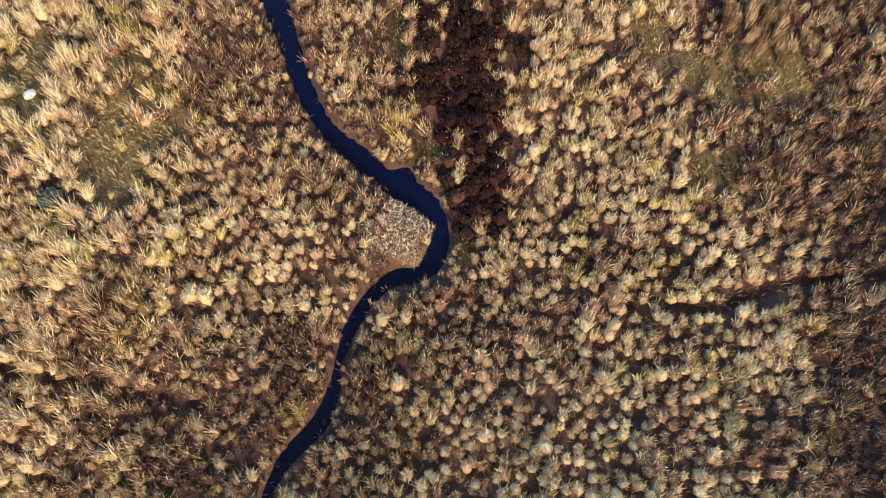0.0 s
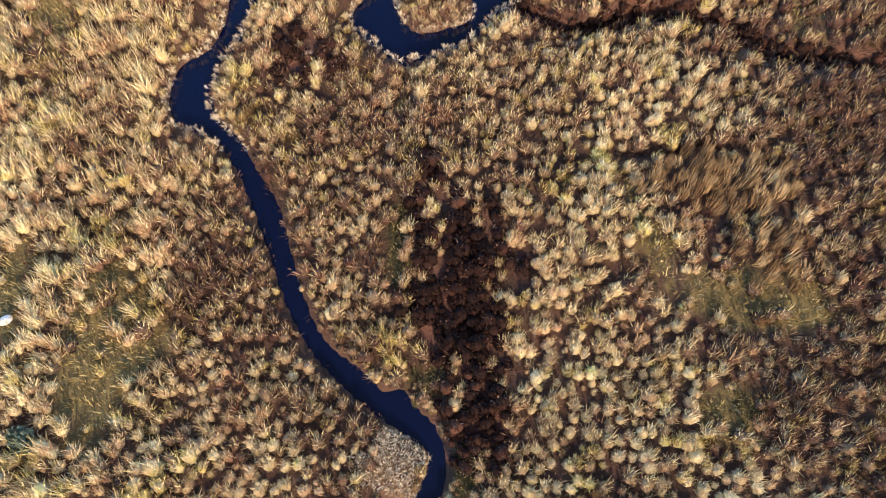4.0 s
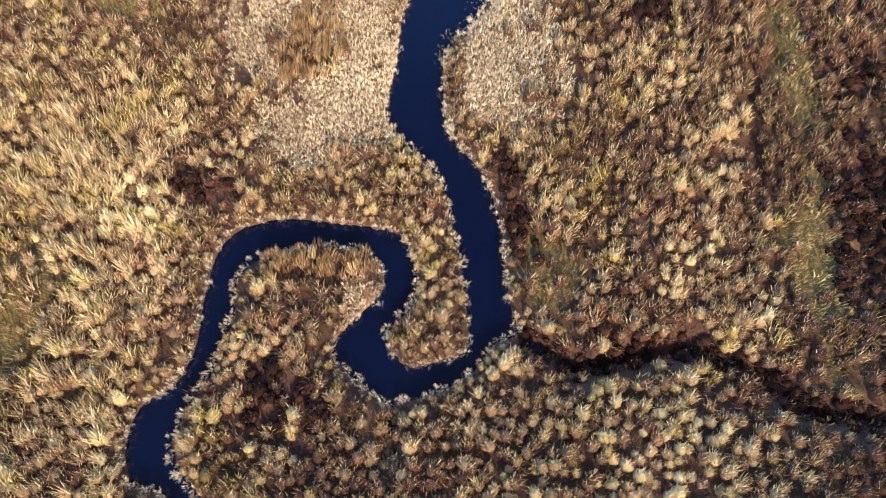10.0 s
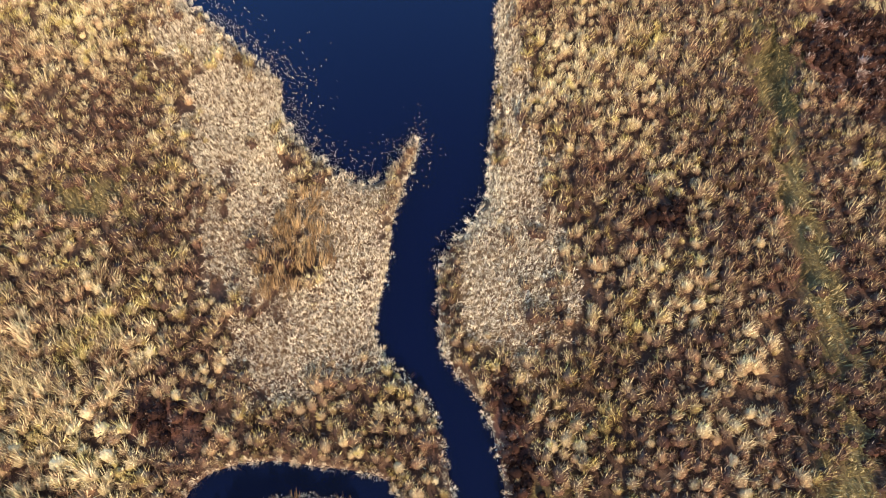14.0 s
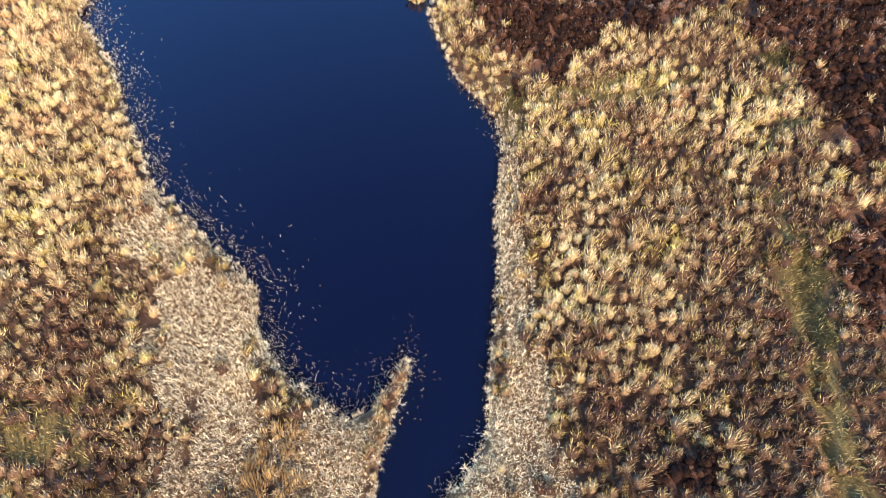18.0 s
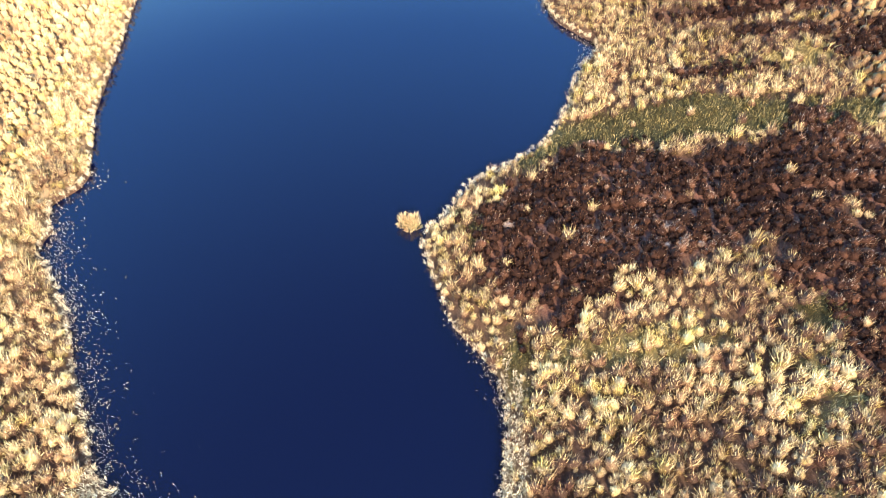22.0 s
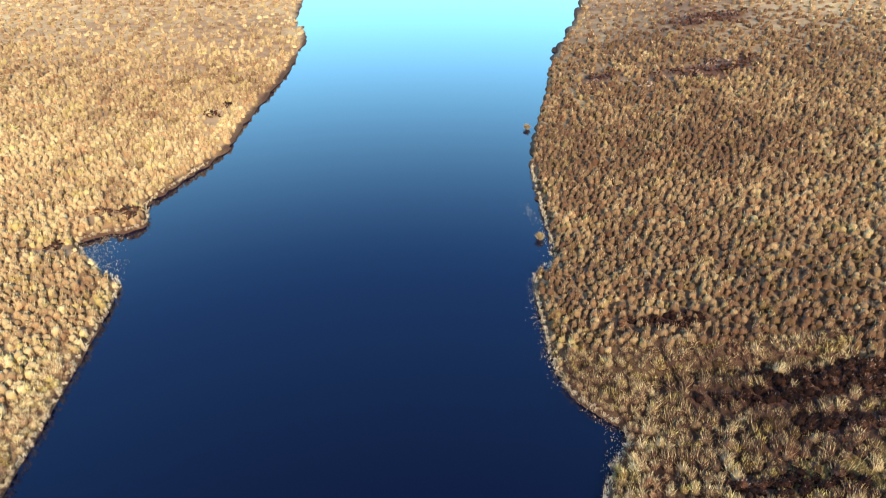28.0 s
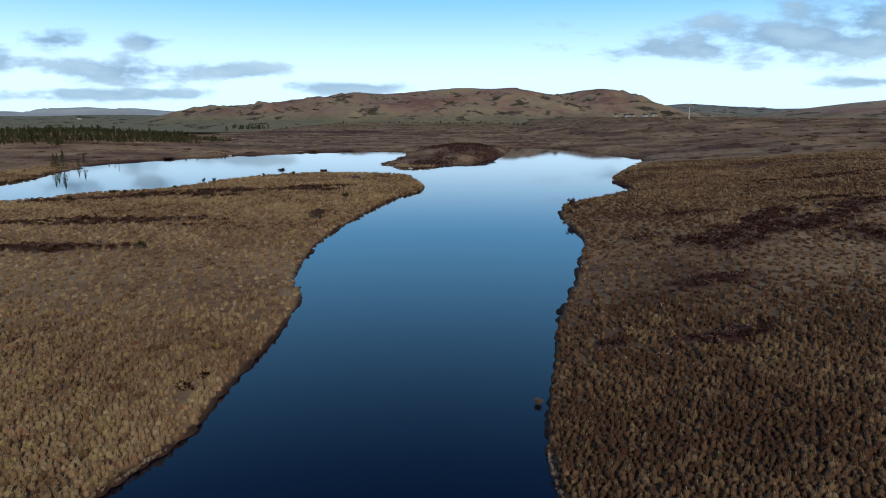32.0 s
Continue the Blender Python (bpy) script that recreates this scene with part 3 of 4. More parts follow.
def tussock(rng, radius, height, sides, rings, blades, length, width, lean=0.22, fan=0.5, foot=-0.52):
    """A dense rounded tussock: a lumpy dome of old leaves, shade painted in towards its foot, with fine pale blades
    standing out of it all over, combed to the north by the wind. Corners, faces, and how much paler each corner is than
    the tussock's own tone."""
    V, F, up = dome(rng, radius, height, sides, rings)
    V = V * np.array([0.92, 0.92, 0.9])
    a, e = rng.uniform(0, 2 * np.pi, blades), np.arcsin(rng.uniform(0.04, 1, blades))
    n = np.stack([np.cos(a) * np.cos(e), np.sin(a) * np.cos(e), np.sin(e)], 1)
    root = n * np.array([radius, radius, height]) * rng.uniform(0.66, 0.9, (blades, 1))
    way = n * fan + np.array([0, lean, 0.55]) + rng.normal(0, 0.20, (blades, 3))
    way /= np.linalg.norm(way, axis=1, keepdims=True)
    out = length * rng.uniform(0.45, 1.35, (blades, 1)) * (0.7 + 0.4 * n[:, 2:3])
    tip = root + way * out
    s = np.cross(way, n + np.array([0, -0.35, 0.15]) + rng.normal(0, 0.25, (blades, 3)))
    s = s / np.linalg.norm(s, axis=1, keepdims=True) * width * rng.uniform(0.6, 1.3, (blades, 1)) / 2
    bv = np.stack([root - s, root + s, tip], 1).reshape(-1, 3)
    bf = np.arange(blades * 3).reshape(-1, 3) + len(V)
    # shade between tussocks put into the tint: low blades and dome foot darker
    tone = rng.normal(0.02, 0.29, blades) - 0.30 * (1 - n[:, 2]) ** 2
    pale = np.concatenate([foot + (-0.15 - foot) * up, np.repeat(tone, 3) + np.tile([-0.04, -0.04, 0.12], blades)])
    return np.concatenate([V, bv]), np.concatenate([F, bf]), pale


def clump(rng, leaves, radius, height, size):
    """A low rounded bush: sprigs of small leaves set over a dome, with gaps."""
    a, q = rng.uniform(0, 2 * np.pi, leaves), np.sqrt(rng.uniform(0, 1, leaves))
    lump = 1 + 0.25 * np.sin(3 * a + rng.uniform(0, 6)) * q
    c = np.stack([np.cos(a) * q * radius * lump, np.sin(a) * q * radius * lump, height * np.sqrt(np.clip(1.02 - q ** 2, 0, 1)) * rng.uniform(0.55, 1.1, leaves)], 1)
    u = rng.normal(0, 1, (leaves, 3)); u /= np.linalg.norm(u, axis=1, keepdims=True)
    w = rng.normal(0, 1, (leaves, 3)); w -= (w * u).sum(1, keepdims=True) * u; w /= np.linalg.norm(w, axis=1, keepdims=True)
    s = size * rng.uniform(0.6, 1.4, (leaves, 1))
    v = np.stack([c - u * s, c + w * s * .55, c + u * s, c - w * s * .55], 1).reshape(-1, 3)
    k = np.arange(leaves)[:, None] * 4
    return v, np.concatenate([k + [0, 1, 2], k + [0, 2, 3]], 1).reshape(-1, 3)


def spread_out(name, label, category, mat, templates, x, y, z, size, tint, rng, spin=np.pi):
    """Many plants as one mesh: each is a turned and scaled copy of one of the templates."""
    V, F, T, base = [], [], [], 0
    pick = rng.randint(0, len(templates), len(x))
    for n, (v, f, *pale) in enumerate(templates):
        m = np.where(pick == n)[0]
        if not len(m):
            continue
        a = rng.uniform(-spin, spin, len(m))
        c, s, k = np.cos(a)[:, None], np.sin(a)[:, None], size[m][:, None]
        hs = k * rng.uniform(0.85, 1.2, (len(m), 1))
        px = x[m][:, None] + k * (c * v[:, 0] - s * v[:, 1])
        py = y[m][:, None] + k * (s * v[:, 0] + c * v[:, 1])
        pz = z[m][:, None] + hs * v[:, 2]
        V.append(np.stack([px, py, pz], 2).reshape(-1, 3))
        F.append((np.arange(len(m))[:, None, None] * len(v) + f[None] + base).reshape(-1, 3))
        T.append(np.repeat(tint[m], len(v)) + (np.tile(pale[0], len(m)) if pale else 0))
        base += len(m) * len(v)
    ob = new(name, mesh_from(name, np.concatenate(V), np.concatenate(F), mat, (("tint", np.concatenate(T)),), True))
    return tagged(ob, label, category, kind="stuff")


def jitter(x0, x1, y0, y1, cell, seed, loose=0.85):
    rng = np.random.RandomState(seed)
    px, py = np.meshgrid(np.arange(x0, x1, cell), np.arange(y0, y1, cell * 0.87))
    px = px + (np.arange(px.shape[0]) % 2)[:, None] * cell / 2
    px, py = px.ravel(), py.ravel()
    return px + rng.uniform(-.5, .5, px.shape) * cell * loose, py + rng.uniform(-.5, .5, py.shape) * cell * loose


def seen(x, y, margin=2.0):
    """The strip of land that the walk looks upon."""
    return np.abs(x - 0.3) < np.maximum(15.5, 11 + (y - 38) * 0.74) + margin


rng = np.random.RandomState(7)
# tussocks close to the line of flight
x, y = jitter(-17, 18, -6.5, 64, 0.385, 21, 0.8)
keep = seen(x, y)
x, y = x[keep], y[keep]
d = from_water(x, y)
keep = (d > 0.14) & (np.hypot(x + 12.6, y - 7.35) > 0.55) & (np.hypot(x + 11.6, y - 4.0) > 0.45)
x, y, d = x[keep], y[keep], d[keep]
zh, zm, zr, zd = (np.maximum(zone(k, x, y), 0) for k in ("heath", "moss", "rush", "reed"))
chance = 1 - np.maximum.reduce([np.clip(zh * 1.4, 0, 1) * np.where(y > 40, 0.985, 0.965), zm * np.where(y > 40, 0.6, 0.82), np.clip(zr * 2.5, 0, 1), zd * 0.97, 0.97 * zone("green", x, y), 0.95 * (near_line(DITCH, x, y) < 0.36), 0.9 * (np.minimum.reduce([near_line(line, x, y) for line in RUNNELS]) < 0.2)])
on = rng.uniform(0, 1, len(x)) < chance * np.clip(1.1 + 0.35 * waves(x, y, 4.0, 64), 0.6, 1)
tx, ty, td = x[on], y[on], d[on]
tz = top(tx, ty, td)
vary = waves(tx, ty, 5.0, 61)
bold = np.clip((-7.5 - tx) / 2, 0, 1) * np.clip((30 - ty) / 6, 0, 1)
tsize = np.clip(0.98 + 0.16 * vary + rng.normal(0, 0.2, len(tx)), 0.4, 1.5) * (1 + 0.22 * bold) * np.clip(0.7 + td * 0.6, 0, 1)


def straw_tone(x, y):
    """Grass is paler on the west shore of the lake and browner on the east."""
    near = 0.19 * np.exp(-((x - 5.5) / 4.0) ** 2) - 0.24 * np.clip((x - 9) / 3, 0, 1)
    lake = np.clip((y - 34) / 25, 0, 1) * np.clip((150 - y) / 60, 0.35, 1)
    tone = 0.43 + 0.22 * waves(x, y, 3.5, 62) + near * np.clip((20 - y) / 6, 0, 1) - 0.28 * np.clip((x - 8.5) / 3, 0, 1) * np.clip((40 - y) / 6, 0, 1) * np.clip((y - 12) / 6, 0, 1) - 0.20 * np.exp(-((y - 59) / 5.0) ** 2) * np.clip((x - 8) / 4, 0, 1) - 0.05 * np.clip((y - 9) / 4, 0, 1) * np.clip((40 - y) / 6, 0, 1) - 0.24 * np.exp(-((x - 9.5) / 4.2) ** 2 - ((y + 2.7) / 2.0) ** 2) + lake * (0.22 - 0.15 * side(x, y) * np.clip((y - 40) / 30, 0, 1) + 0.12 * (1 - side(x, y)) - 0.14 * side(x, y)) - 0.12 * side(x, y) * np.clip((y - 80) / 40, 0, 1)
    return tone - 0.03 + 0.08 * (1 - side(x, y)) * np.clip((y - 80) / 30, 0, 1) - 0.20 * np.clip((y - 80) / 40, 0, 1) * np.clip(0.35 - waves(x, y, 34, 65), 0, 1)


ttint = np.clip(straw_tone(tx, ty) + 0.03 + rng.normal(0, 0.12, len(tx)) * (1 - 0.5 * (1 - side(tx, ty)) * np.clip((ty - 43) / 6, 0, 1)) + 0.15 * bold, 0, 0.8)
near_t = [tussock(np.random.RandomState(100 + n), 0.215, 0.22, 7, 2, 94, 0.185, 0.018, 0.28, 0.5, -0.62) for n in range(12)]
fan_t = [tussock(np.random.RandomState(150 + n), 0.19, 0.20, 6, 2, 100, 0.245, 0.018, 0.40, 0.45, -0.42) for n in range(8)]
single = (np.abs(tx) < 9) & (ty > 0.5) & (ty < 14.0) & (rng.uniform(0, 1, len(tx)) < 0.75)
single = np.where(single)[0][:290]
rest = np.setdiff1d(np.arange(len(tx)), single)
combed = rng.uniform(0, 1, len(rest)) < np.clip(0.08 + 0.5 * np.clip((12 - ty[rest]) / 6, 0, 1) + 0.5 * bold[rest] + 0.3 * waves(tx[rest], ty[rest], 6.0, 67) + 0.4 * np.exp(-((tx[rest] - 10) / 2.5) ** 2 - ((ty[rest] - 44.5) / 1.5) ** 2), 0.04, 0.95)
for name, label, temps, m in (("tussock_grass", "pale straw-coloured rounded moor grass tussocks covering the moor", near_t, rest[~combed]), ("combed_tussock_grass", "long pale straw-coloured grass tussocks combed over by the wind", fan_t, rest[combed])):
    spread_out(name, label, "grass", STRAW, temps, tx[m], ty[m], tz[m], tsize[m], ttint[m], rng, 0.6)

# short brown litter and sprigs between the tussocks
x, y = jitter(-18, 19, -7, 66, 0.30, 22, 1.0)
keep = seen(x, y, 1)
x, y = x[keep], y[keep]
d = from_water(x, y)
keep = (d > 0.04) & (zone("reed", x, y) < 0.5) 
x, y, d = x[keep], y[keep], d[keep]
sprig = [tuft(np.random.RandomState(200 + n), 11, 0.16, 0.24, 0.15, 0.022, (0, 0.07)) for n in range(7)]
mossy = zone("moss", x, y) > rng.uniform(0.2, 0.9, len(x))
heathy = zone("heath", x, y) > 0.6
lush = (zone("green", x, y) > rng.uniform(0.15, 0.8, len(x))) & ~heathy
mossy &= ~lush
for name, sel, mat, label in (("lush_grass", lush, DEEP_GREEN, "short dark green grass on damp ground"), ("moss_grass", mossy & ~heathy, GREEN, "short green and yellow moss grass"), ("litter_grass", ~mossy & ~lush & ~heathy & (rng.uniform(0, 1, len(x)) < 0.85), LITTER, "low brown dead grass between the tussocks")):
    m = np.where(sel)[0]
    spread_out(name, label, "grass", mat, sprig, x[m], y[m], top(x[m], y[m], d[m]), rng.uniform(0.7, 1.3, len(m)), np.clip(rng.normal(0.48, 0.28, len(m)) + 0.3 * (1 - side(x[m], y[m])) * np.clip((y[m] - 43) / 8, 0, 1), 0, 1), rng)

# a fine turf of moss and short grass in the damp hollows
x, y = jitter(-14, 18, -6, 62, 0.17, 36, 1.1)
damp = np.maximum(zone("moss", x, y), 0.8 * zone("green", x, y))
keep = seen(x, y, 0) & (damp > rng.uniform(0.2, 0.9, len(x)))
x, y = x[keep], y[keep]
d = from_water(x, y)
x, y, d = x[d > 0.1], y[d > 0.1], d[d > 0.1]
turf = [tuft(np.random.RandomState(250 + n), 6, 0.08, 0.10, 0.10, 0.022) for n in range(5)]
spread_out("moss_turf", "short olive and brown turf flecked with pale stalks", "grass", GREEN, turf, x, y, top(x, y, d), rng.uniform(0.6, 1.3, len(x)), np.clip(rng.normal(0.34, 0.28, len(x)), 0, 1), rng)

# heather, clumps tinted darker at the foot as painted shade
x, y = jitter(-17, 24, -2, 66, 0.32, 23, 1.0)
keep = np.maximum(zone("heath", x, y), 0.8 * (near_line(DITCH, x, y) < 0.38)) > rng.uniform(0.25, 0.75, len(x))
x, y = x[keep], y[keep]
d = from_water(x, y)
keep = d > 0.12
x, y, d = x[keep], y[keep], d[keep]
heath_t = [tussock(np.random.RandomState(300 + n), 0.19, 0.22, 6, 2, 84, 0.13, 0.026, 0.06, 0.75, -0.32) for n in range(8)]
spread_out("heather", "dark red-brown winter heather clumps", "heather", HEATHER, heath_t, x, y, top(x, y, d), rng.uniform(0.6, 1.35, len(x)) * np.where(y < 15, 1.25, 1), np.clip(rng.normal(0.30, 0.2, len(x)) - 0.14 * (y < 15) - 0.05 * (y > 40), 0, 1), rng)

# rush beds
x, y = jitter(-7, 12, 6, 32, 0.34, 24)
keep = zone("rush", x, y) > 0.3
x, y = x[keep], y[keep]
d = from_water(x, y)
keep = d > 0.1
x, y, d = x[keep], y[keep], d[keep]
rush_t = [tuft(np.random.RandomState(400 + n), 56, 0.14, 0.42, 0.10, 0.018, (0.04, 0.20)) for n in range(5)]
spread_out("rush_bed", "tawny orange rushes combed over by the wind", "rushes", RUSH, rush_t, x, y, top(x, y, d), rng.uniform(0.75, 1.2, len(x)), np.clip(rng.normal(0.40, 0.2, len(x)), 0, 1), rng, 0.5)

# bleached sedge beds by the stream mouth, and stems standing in the shallows
reed_t = [tuft(np.random.RandomState(500 + n), 6, 0.03, 0.17, 0.11, 0.019, bend=0.75) for n in range(8)]
x, y = jitter(-11, 5, 1.5, 44, 0.092, 25, 1.2)
keep = zone("reed", x, y) > rng.uniform(0.1, 0.8, len(x))
x, y = x[keep], y[keep]
d = from_water(x, y)
keep = d > 0.0
x, y, d = x[keep], y[keep], d[keep]
spread_out("sedge_bed", "bleached pale sedge standing dense beside the water", "sedge", REED, reed_t, x, y, top(x, y, d), rng.uniform(0.7, 1.3, len(x)), np.clip(rng.normal(0.62, 0.26, len(x)), 0, 1), rng)
# lines along the shore, how far out the stems reach, and how thickly they stand
STEMS = [([(-14.7, 48.3), (-14.2, 46.7), (-12.7, 44.6), (-12.0, 43.0), (-10.8, 40.8), (-10.1, 39.4), (-8.9, 38.3), (-7.0, 36.5), (-5.6, 35.6)], 0.75, 0.55), ([(-5.6, 34.1), (-4.6, 32.6), (-3.5, 31.8), (-2.4, 31.2), (-1.5, 31.8), (-.85, 32.9)], 0.6, 0.8), ([(-14.2, 51.2), (-15.2, 49.7), (-14.8, 48.5)], 0.5, 0.4), ([(5.3, 70.5), (5.1, 67.5), (5.5, 63), (6.9, 60.9), (7.6, 59.6), (6.7, 58.2)], 0.25, 0.4), ([(-18.8, 74.4), (-20, 73.5), (-18.0, 71.4)], 0.8, 0.35), ([(2.6, 41.4), (2.0, 43.1), (.9, 44.6)], 0.25, 0.6), ([(1.8, 30.9), (1.9, 32.6), (2.1, 34.0), (2.3, 36.1), (2.3, 38.6), (2.6, 41.6)], 0.14, 0.6), ([(.3, 28.8), (1.2, 29.6), (1.8, 30.7)], 0.3, 0.8), ([(5.6, 79), (6.3, 76), (6.6, 73), (5.6, 70.8)], 0.2, 0.3)]
px, py = [], []
for line, wide, thick in STEMS:
    lx, ly = np.array(line).T
    qx, qy = jitter(lx.min() - 2, lx.max() + 2, ly.min() - 2, ly.max() + 2, 0.07, 38, 1.4)
    off = near_line(line, qx, qy)
    patchy = np.clip(0.75 + 0.7 * waves(qx, qy, 0.9, 39), 0.1, 1.2)
    m = rng.uniform(0, 1, len(qx)) < 0.95 * thick * patchy * np.exp(-(off / wide) ** 1.6)
    px.append(qx[m]); py.append(qy[m])
x, y = np.concatenate(px), np.concatenate(py)
keep = from_water(x, y) < 0.05
x, y = x[keep], y[keep]
stem_t = [tuft(np.random.RandomState(550 + n), 2, 0.03, 0.05, 0.045, 0.017, bend=0.8) for n in range(8)]
spread_out("emergent_stems", "thin pale sedge stems standing in the shallow water", "sedge", REED, stem_t, x, y, np.full(len(x), 0.01), rng.uniform(0.6, 1.3, len(x)), rng.uniform(0.3, 0.75, len(x)), rng)

# overhanging fringe and small tussocks along the banks
E1, E2 = SHORE, np.roll(SHORE, -1, 0)
along = np.linalg.norm(E2 - E1, axis=1)
px, py = [], []
for a, b, n in zip(E1, E2, along):
    if max(a[1], b[1]) < 130 and n < 6:
        k = max(1, int(n / (0.10 if a[1] < 84 else 0.3)))
        u = rng.uniform(0, 1, k)
        px.append(a[0] + (b[0] - a[0]) * u); py.append(a[1] + (b[1] - a[1]) * u)
x, y = np.concatenate(px), np.concatenate(py)
x, y = x + rng.normal(0, .06, len(x)), y + rng.normal(0, .06, len(y))
lx, ly = x + rng.normal(0, .45, len(x)), y + rng.normal(0, .45, len(y))
few = (y < 84) & (y > 13)
x, y = x[few], y[few]
fringe_t = [tuft(np.random.RandomState(600 + n), 20, 0.07, 0.19, 0.12, 0.013, bend=0.75) for n in range(6)]
spread_out("bank_fringe", "pale dead grass hanging over the water's edge", "grass", REED, fringe_t, x, y, np.full(len(x), 0.2), rng.uniform(0.6, 1.2, len(x)) * 0.9, np.clip(rng.normal(0.7, 0.15, len(x)), 0, 1), rng)
ld = from_water(lx, ly)
m = (ld > 0.06) & (ld < 0.75) & (ly < 84) & (zone("reed", lx, ly) < 0.4) & (rng.uniform(0, 1, len(lx)) < 0.8)
lx, ly, ld = lx[m], ly[m], ld[m]
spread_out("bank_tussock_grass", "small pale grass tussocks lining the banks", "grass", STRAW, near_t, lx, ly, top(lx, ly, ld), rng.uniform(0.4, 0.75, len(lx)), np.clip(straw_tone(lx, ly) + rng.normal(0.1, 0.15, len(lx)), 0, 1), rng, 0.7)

# tussocks farther off: fewer, broader blades, weaker painted shade at the foot
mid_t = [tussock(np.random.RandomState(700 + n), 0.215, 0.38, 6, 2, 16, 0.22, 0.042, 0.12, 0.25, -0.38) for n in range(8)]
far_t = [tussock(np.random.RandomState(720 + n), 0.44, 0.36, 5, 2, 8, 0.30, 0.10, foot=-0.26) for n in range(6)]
for name, box, cell, temps, seed, lo, hi in (("moor_grass", (-60, 64, 30, 120), 0.425, mid_t, 26, 0, 160), ("distant_moor_grass", (-150, 190, 80, 300), 1.25, far_t, 27, 80, 300)):
    x, y = jitter(*box, cell, seed, 0.75)
    fade = np.clip((120 - y) / 35, 0, 1) if lo == 0 else np.clip((y - 82) / 40, 0, 1)
    keep = seen(x, y) & (rng.uniform(0, 1, len(x)) < fade) & ((y > 64) | (x > 18) | (x < -17) | (lo > 0)) & (y >= lo) & (y < hi)
    x, y = x[keep], y[keep]
    d = from_water(x, y)
    hz = np.maximum(zone("heath_far", x, y), zone("heath", x, y))
    keep = (d > 0.2) & (rng.uniform(0, 1, len(x)) > hz * 0.95)
    x, y, d = x[keep], y[keep], d[keep]
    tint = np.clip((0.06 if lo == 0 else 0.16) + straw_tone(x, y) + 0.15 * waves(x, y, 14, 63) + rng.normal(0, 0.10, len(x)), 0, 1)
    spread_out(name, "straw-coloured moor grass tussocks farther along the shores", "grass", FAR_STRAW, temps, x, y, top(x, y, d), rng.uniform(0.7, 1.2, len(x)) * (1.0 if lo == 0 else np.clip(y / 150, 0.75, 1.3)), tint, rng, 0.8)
# hummocks of the moor round the head of the lake, slight shade painted at their feet
x, y = jitter(-620, 640, 260, 1010, 9.5, 37, 0.9)
keep = np.abs(x) < 0.74 * y + 20
x, y = x[keep], y[keep]
d = from_water(x, y)
x, y, d = x[d > 1.5], y[d > 1.5], d[d > 1.5]
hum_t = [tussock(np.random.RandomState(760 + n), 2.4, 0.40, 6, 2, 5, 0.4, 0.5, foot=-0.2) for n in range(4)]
dark = np.maximum(zone("heath_far", x, y), np.clip((waves(x * 0.7, y * 2.6, 60, 41, 4) - 0.05) * 3, 0, 1))
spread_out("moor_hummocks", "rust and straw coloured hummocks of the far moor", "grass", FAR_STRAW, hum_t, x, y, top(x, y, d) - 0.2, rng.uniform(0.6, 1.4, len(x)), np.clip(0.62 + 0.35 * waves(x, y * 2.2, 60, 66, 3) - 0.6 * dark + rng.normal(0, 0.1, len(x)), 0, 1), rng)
x, y = np.concatenate([jitter(-110, 130, 60, 235, 0.95, 28), jitter(-30, 45, 290, 440, 1.5, 48)], 1)
keep = zone("heath_far", x, y) > rng.uniform(0.3, 1.1, len(x))
x, y = x[keep], y[keep]
d = from_water(x, y)
x, y, d = x[d > .3], y[d > .3], d[d > .3]
hf_t = [clump(np.random.RandomState(740 + n), 20, 0.6, 0.38, 0.17) for n in range(5)]
spread_out("distant_heather", "dark heather patches on the far moor", "heather", HEATHER, hf_t, x, y, top(x, y, d), rng.uniform(0.6, 1.2, len(x)), np.clip(rng.normal(0.52, 0.16, len(x)), 0, 1), rng)

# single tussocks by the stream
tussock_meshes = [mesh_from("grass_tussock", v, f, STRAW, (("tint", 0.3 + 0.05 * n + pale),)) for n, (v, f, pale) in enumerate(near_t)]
for k in single:
    ob = new("grass_tussock", tussock_meshes[k % len(tussock_meshes)])
    ob.matrix_basis = pose(tx[k], ty[k], tz[k], 0, 0, float(rng.uniform(-40, 40))) @ Matrix.Scale(float(tsize[k]), 4)
    tagged(ob, "pale straw moor grass tussock near the stream", "grass tussock", "tussocks by the stream")

# ---- distant hills ----


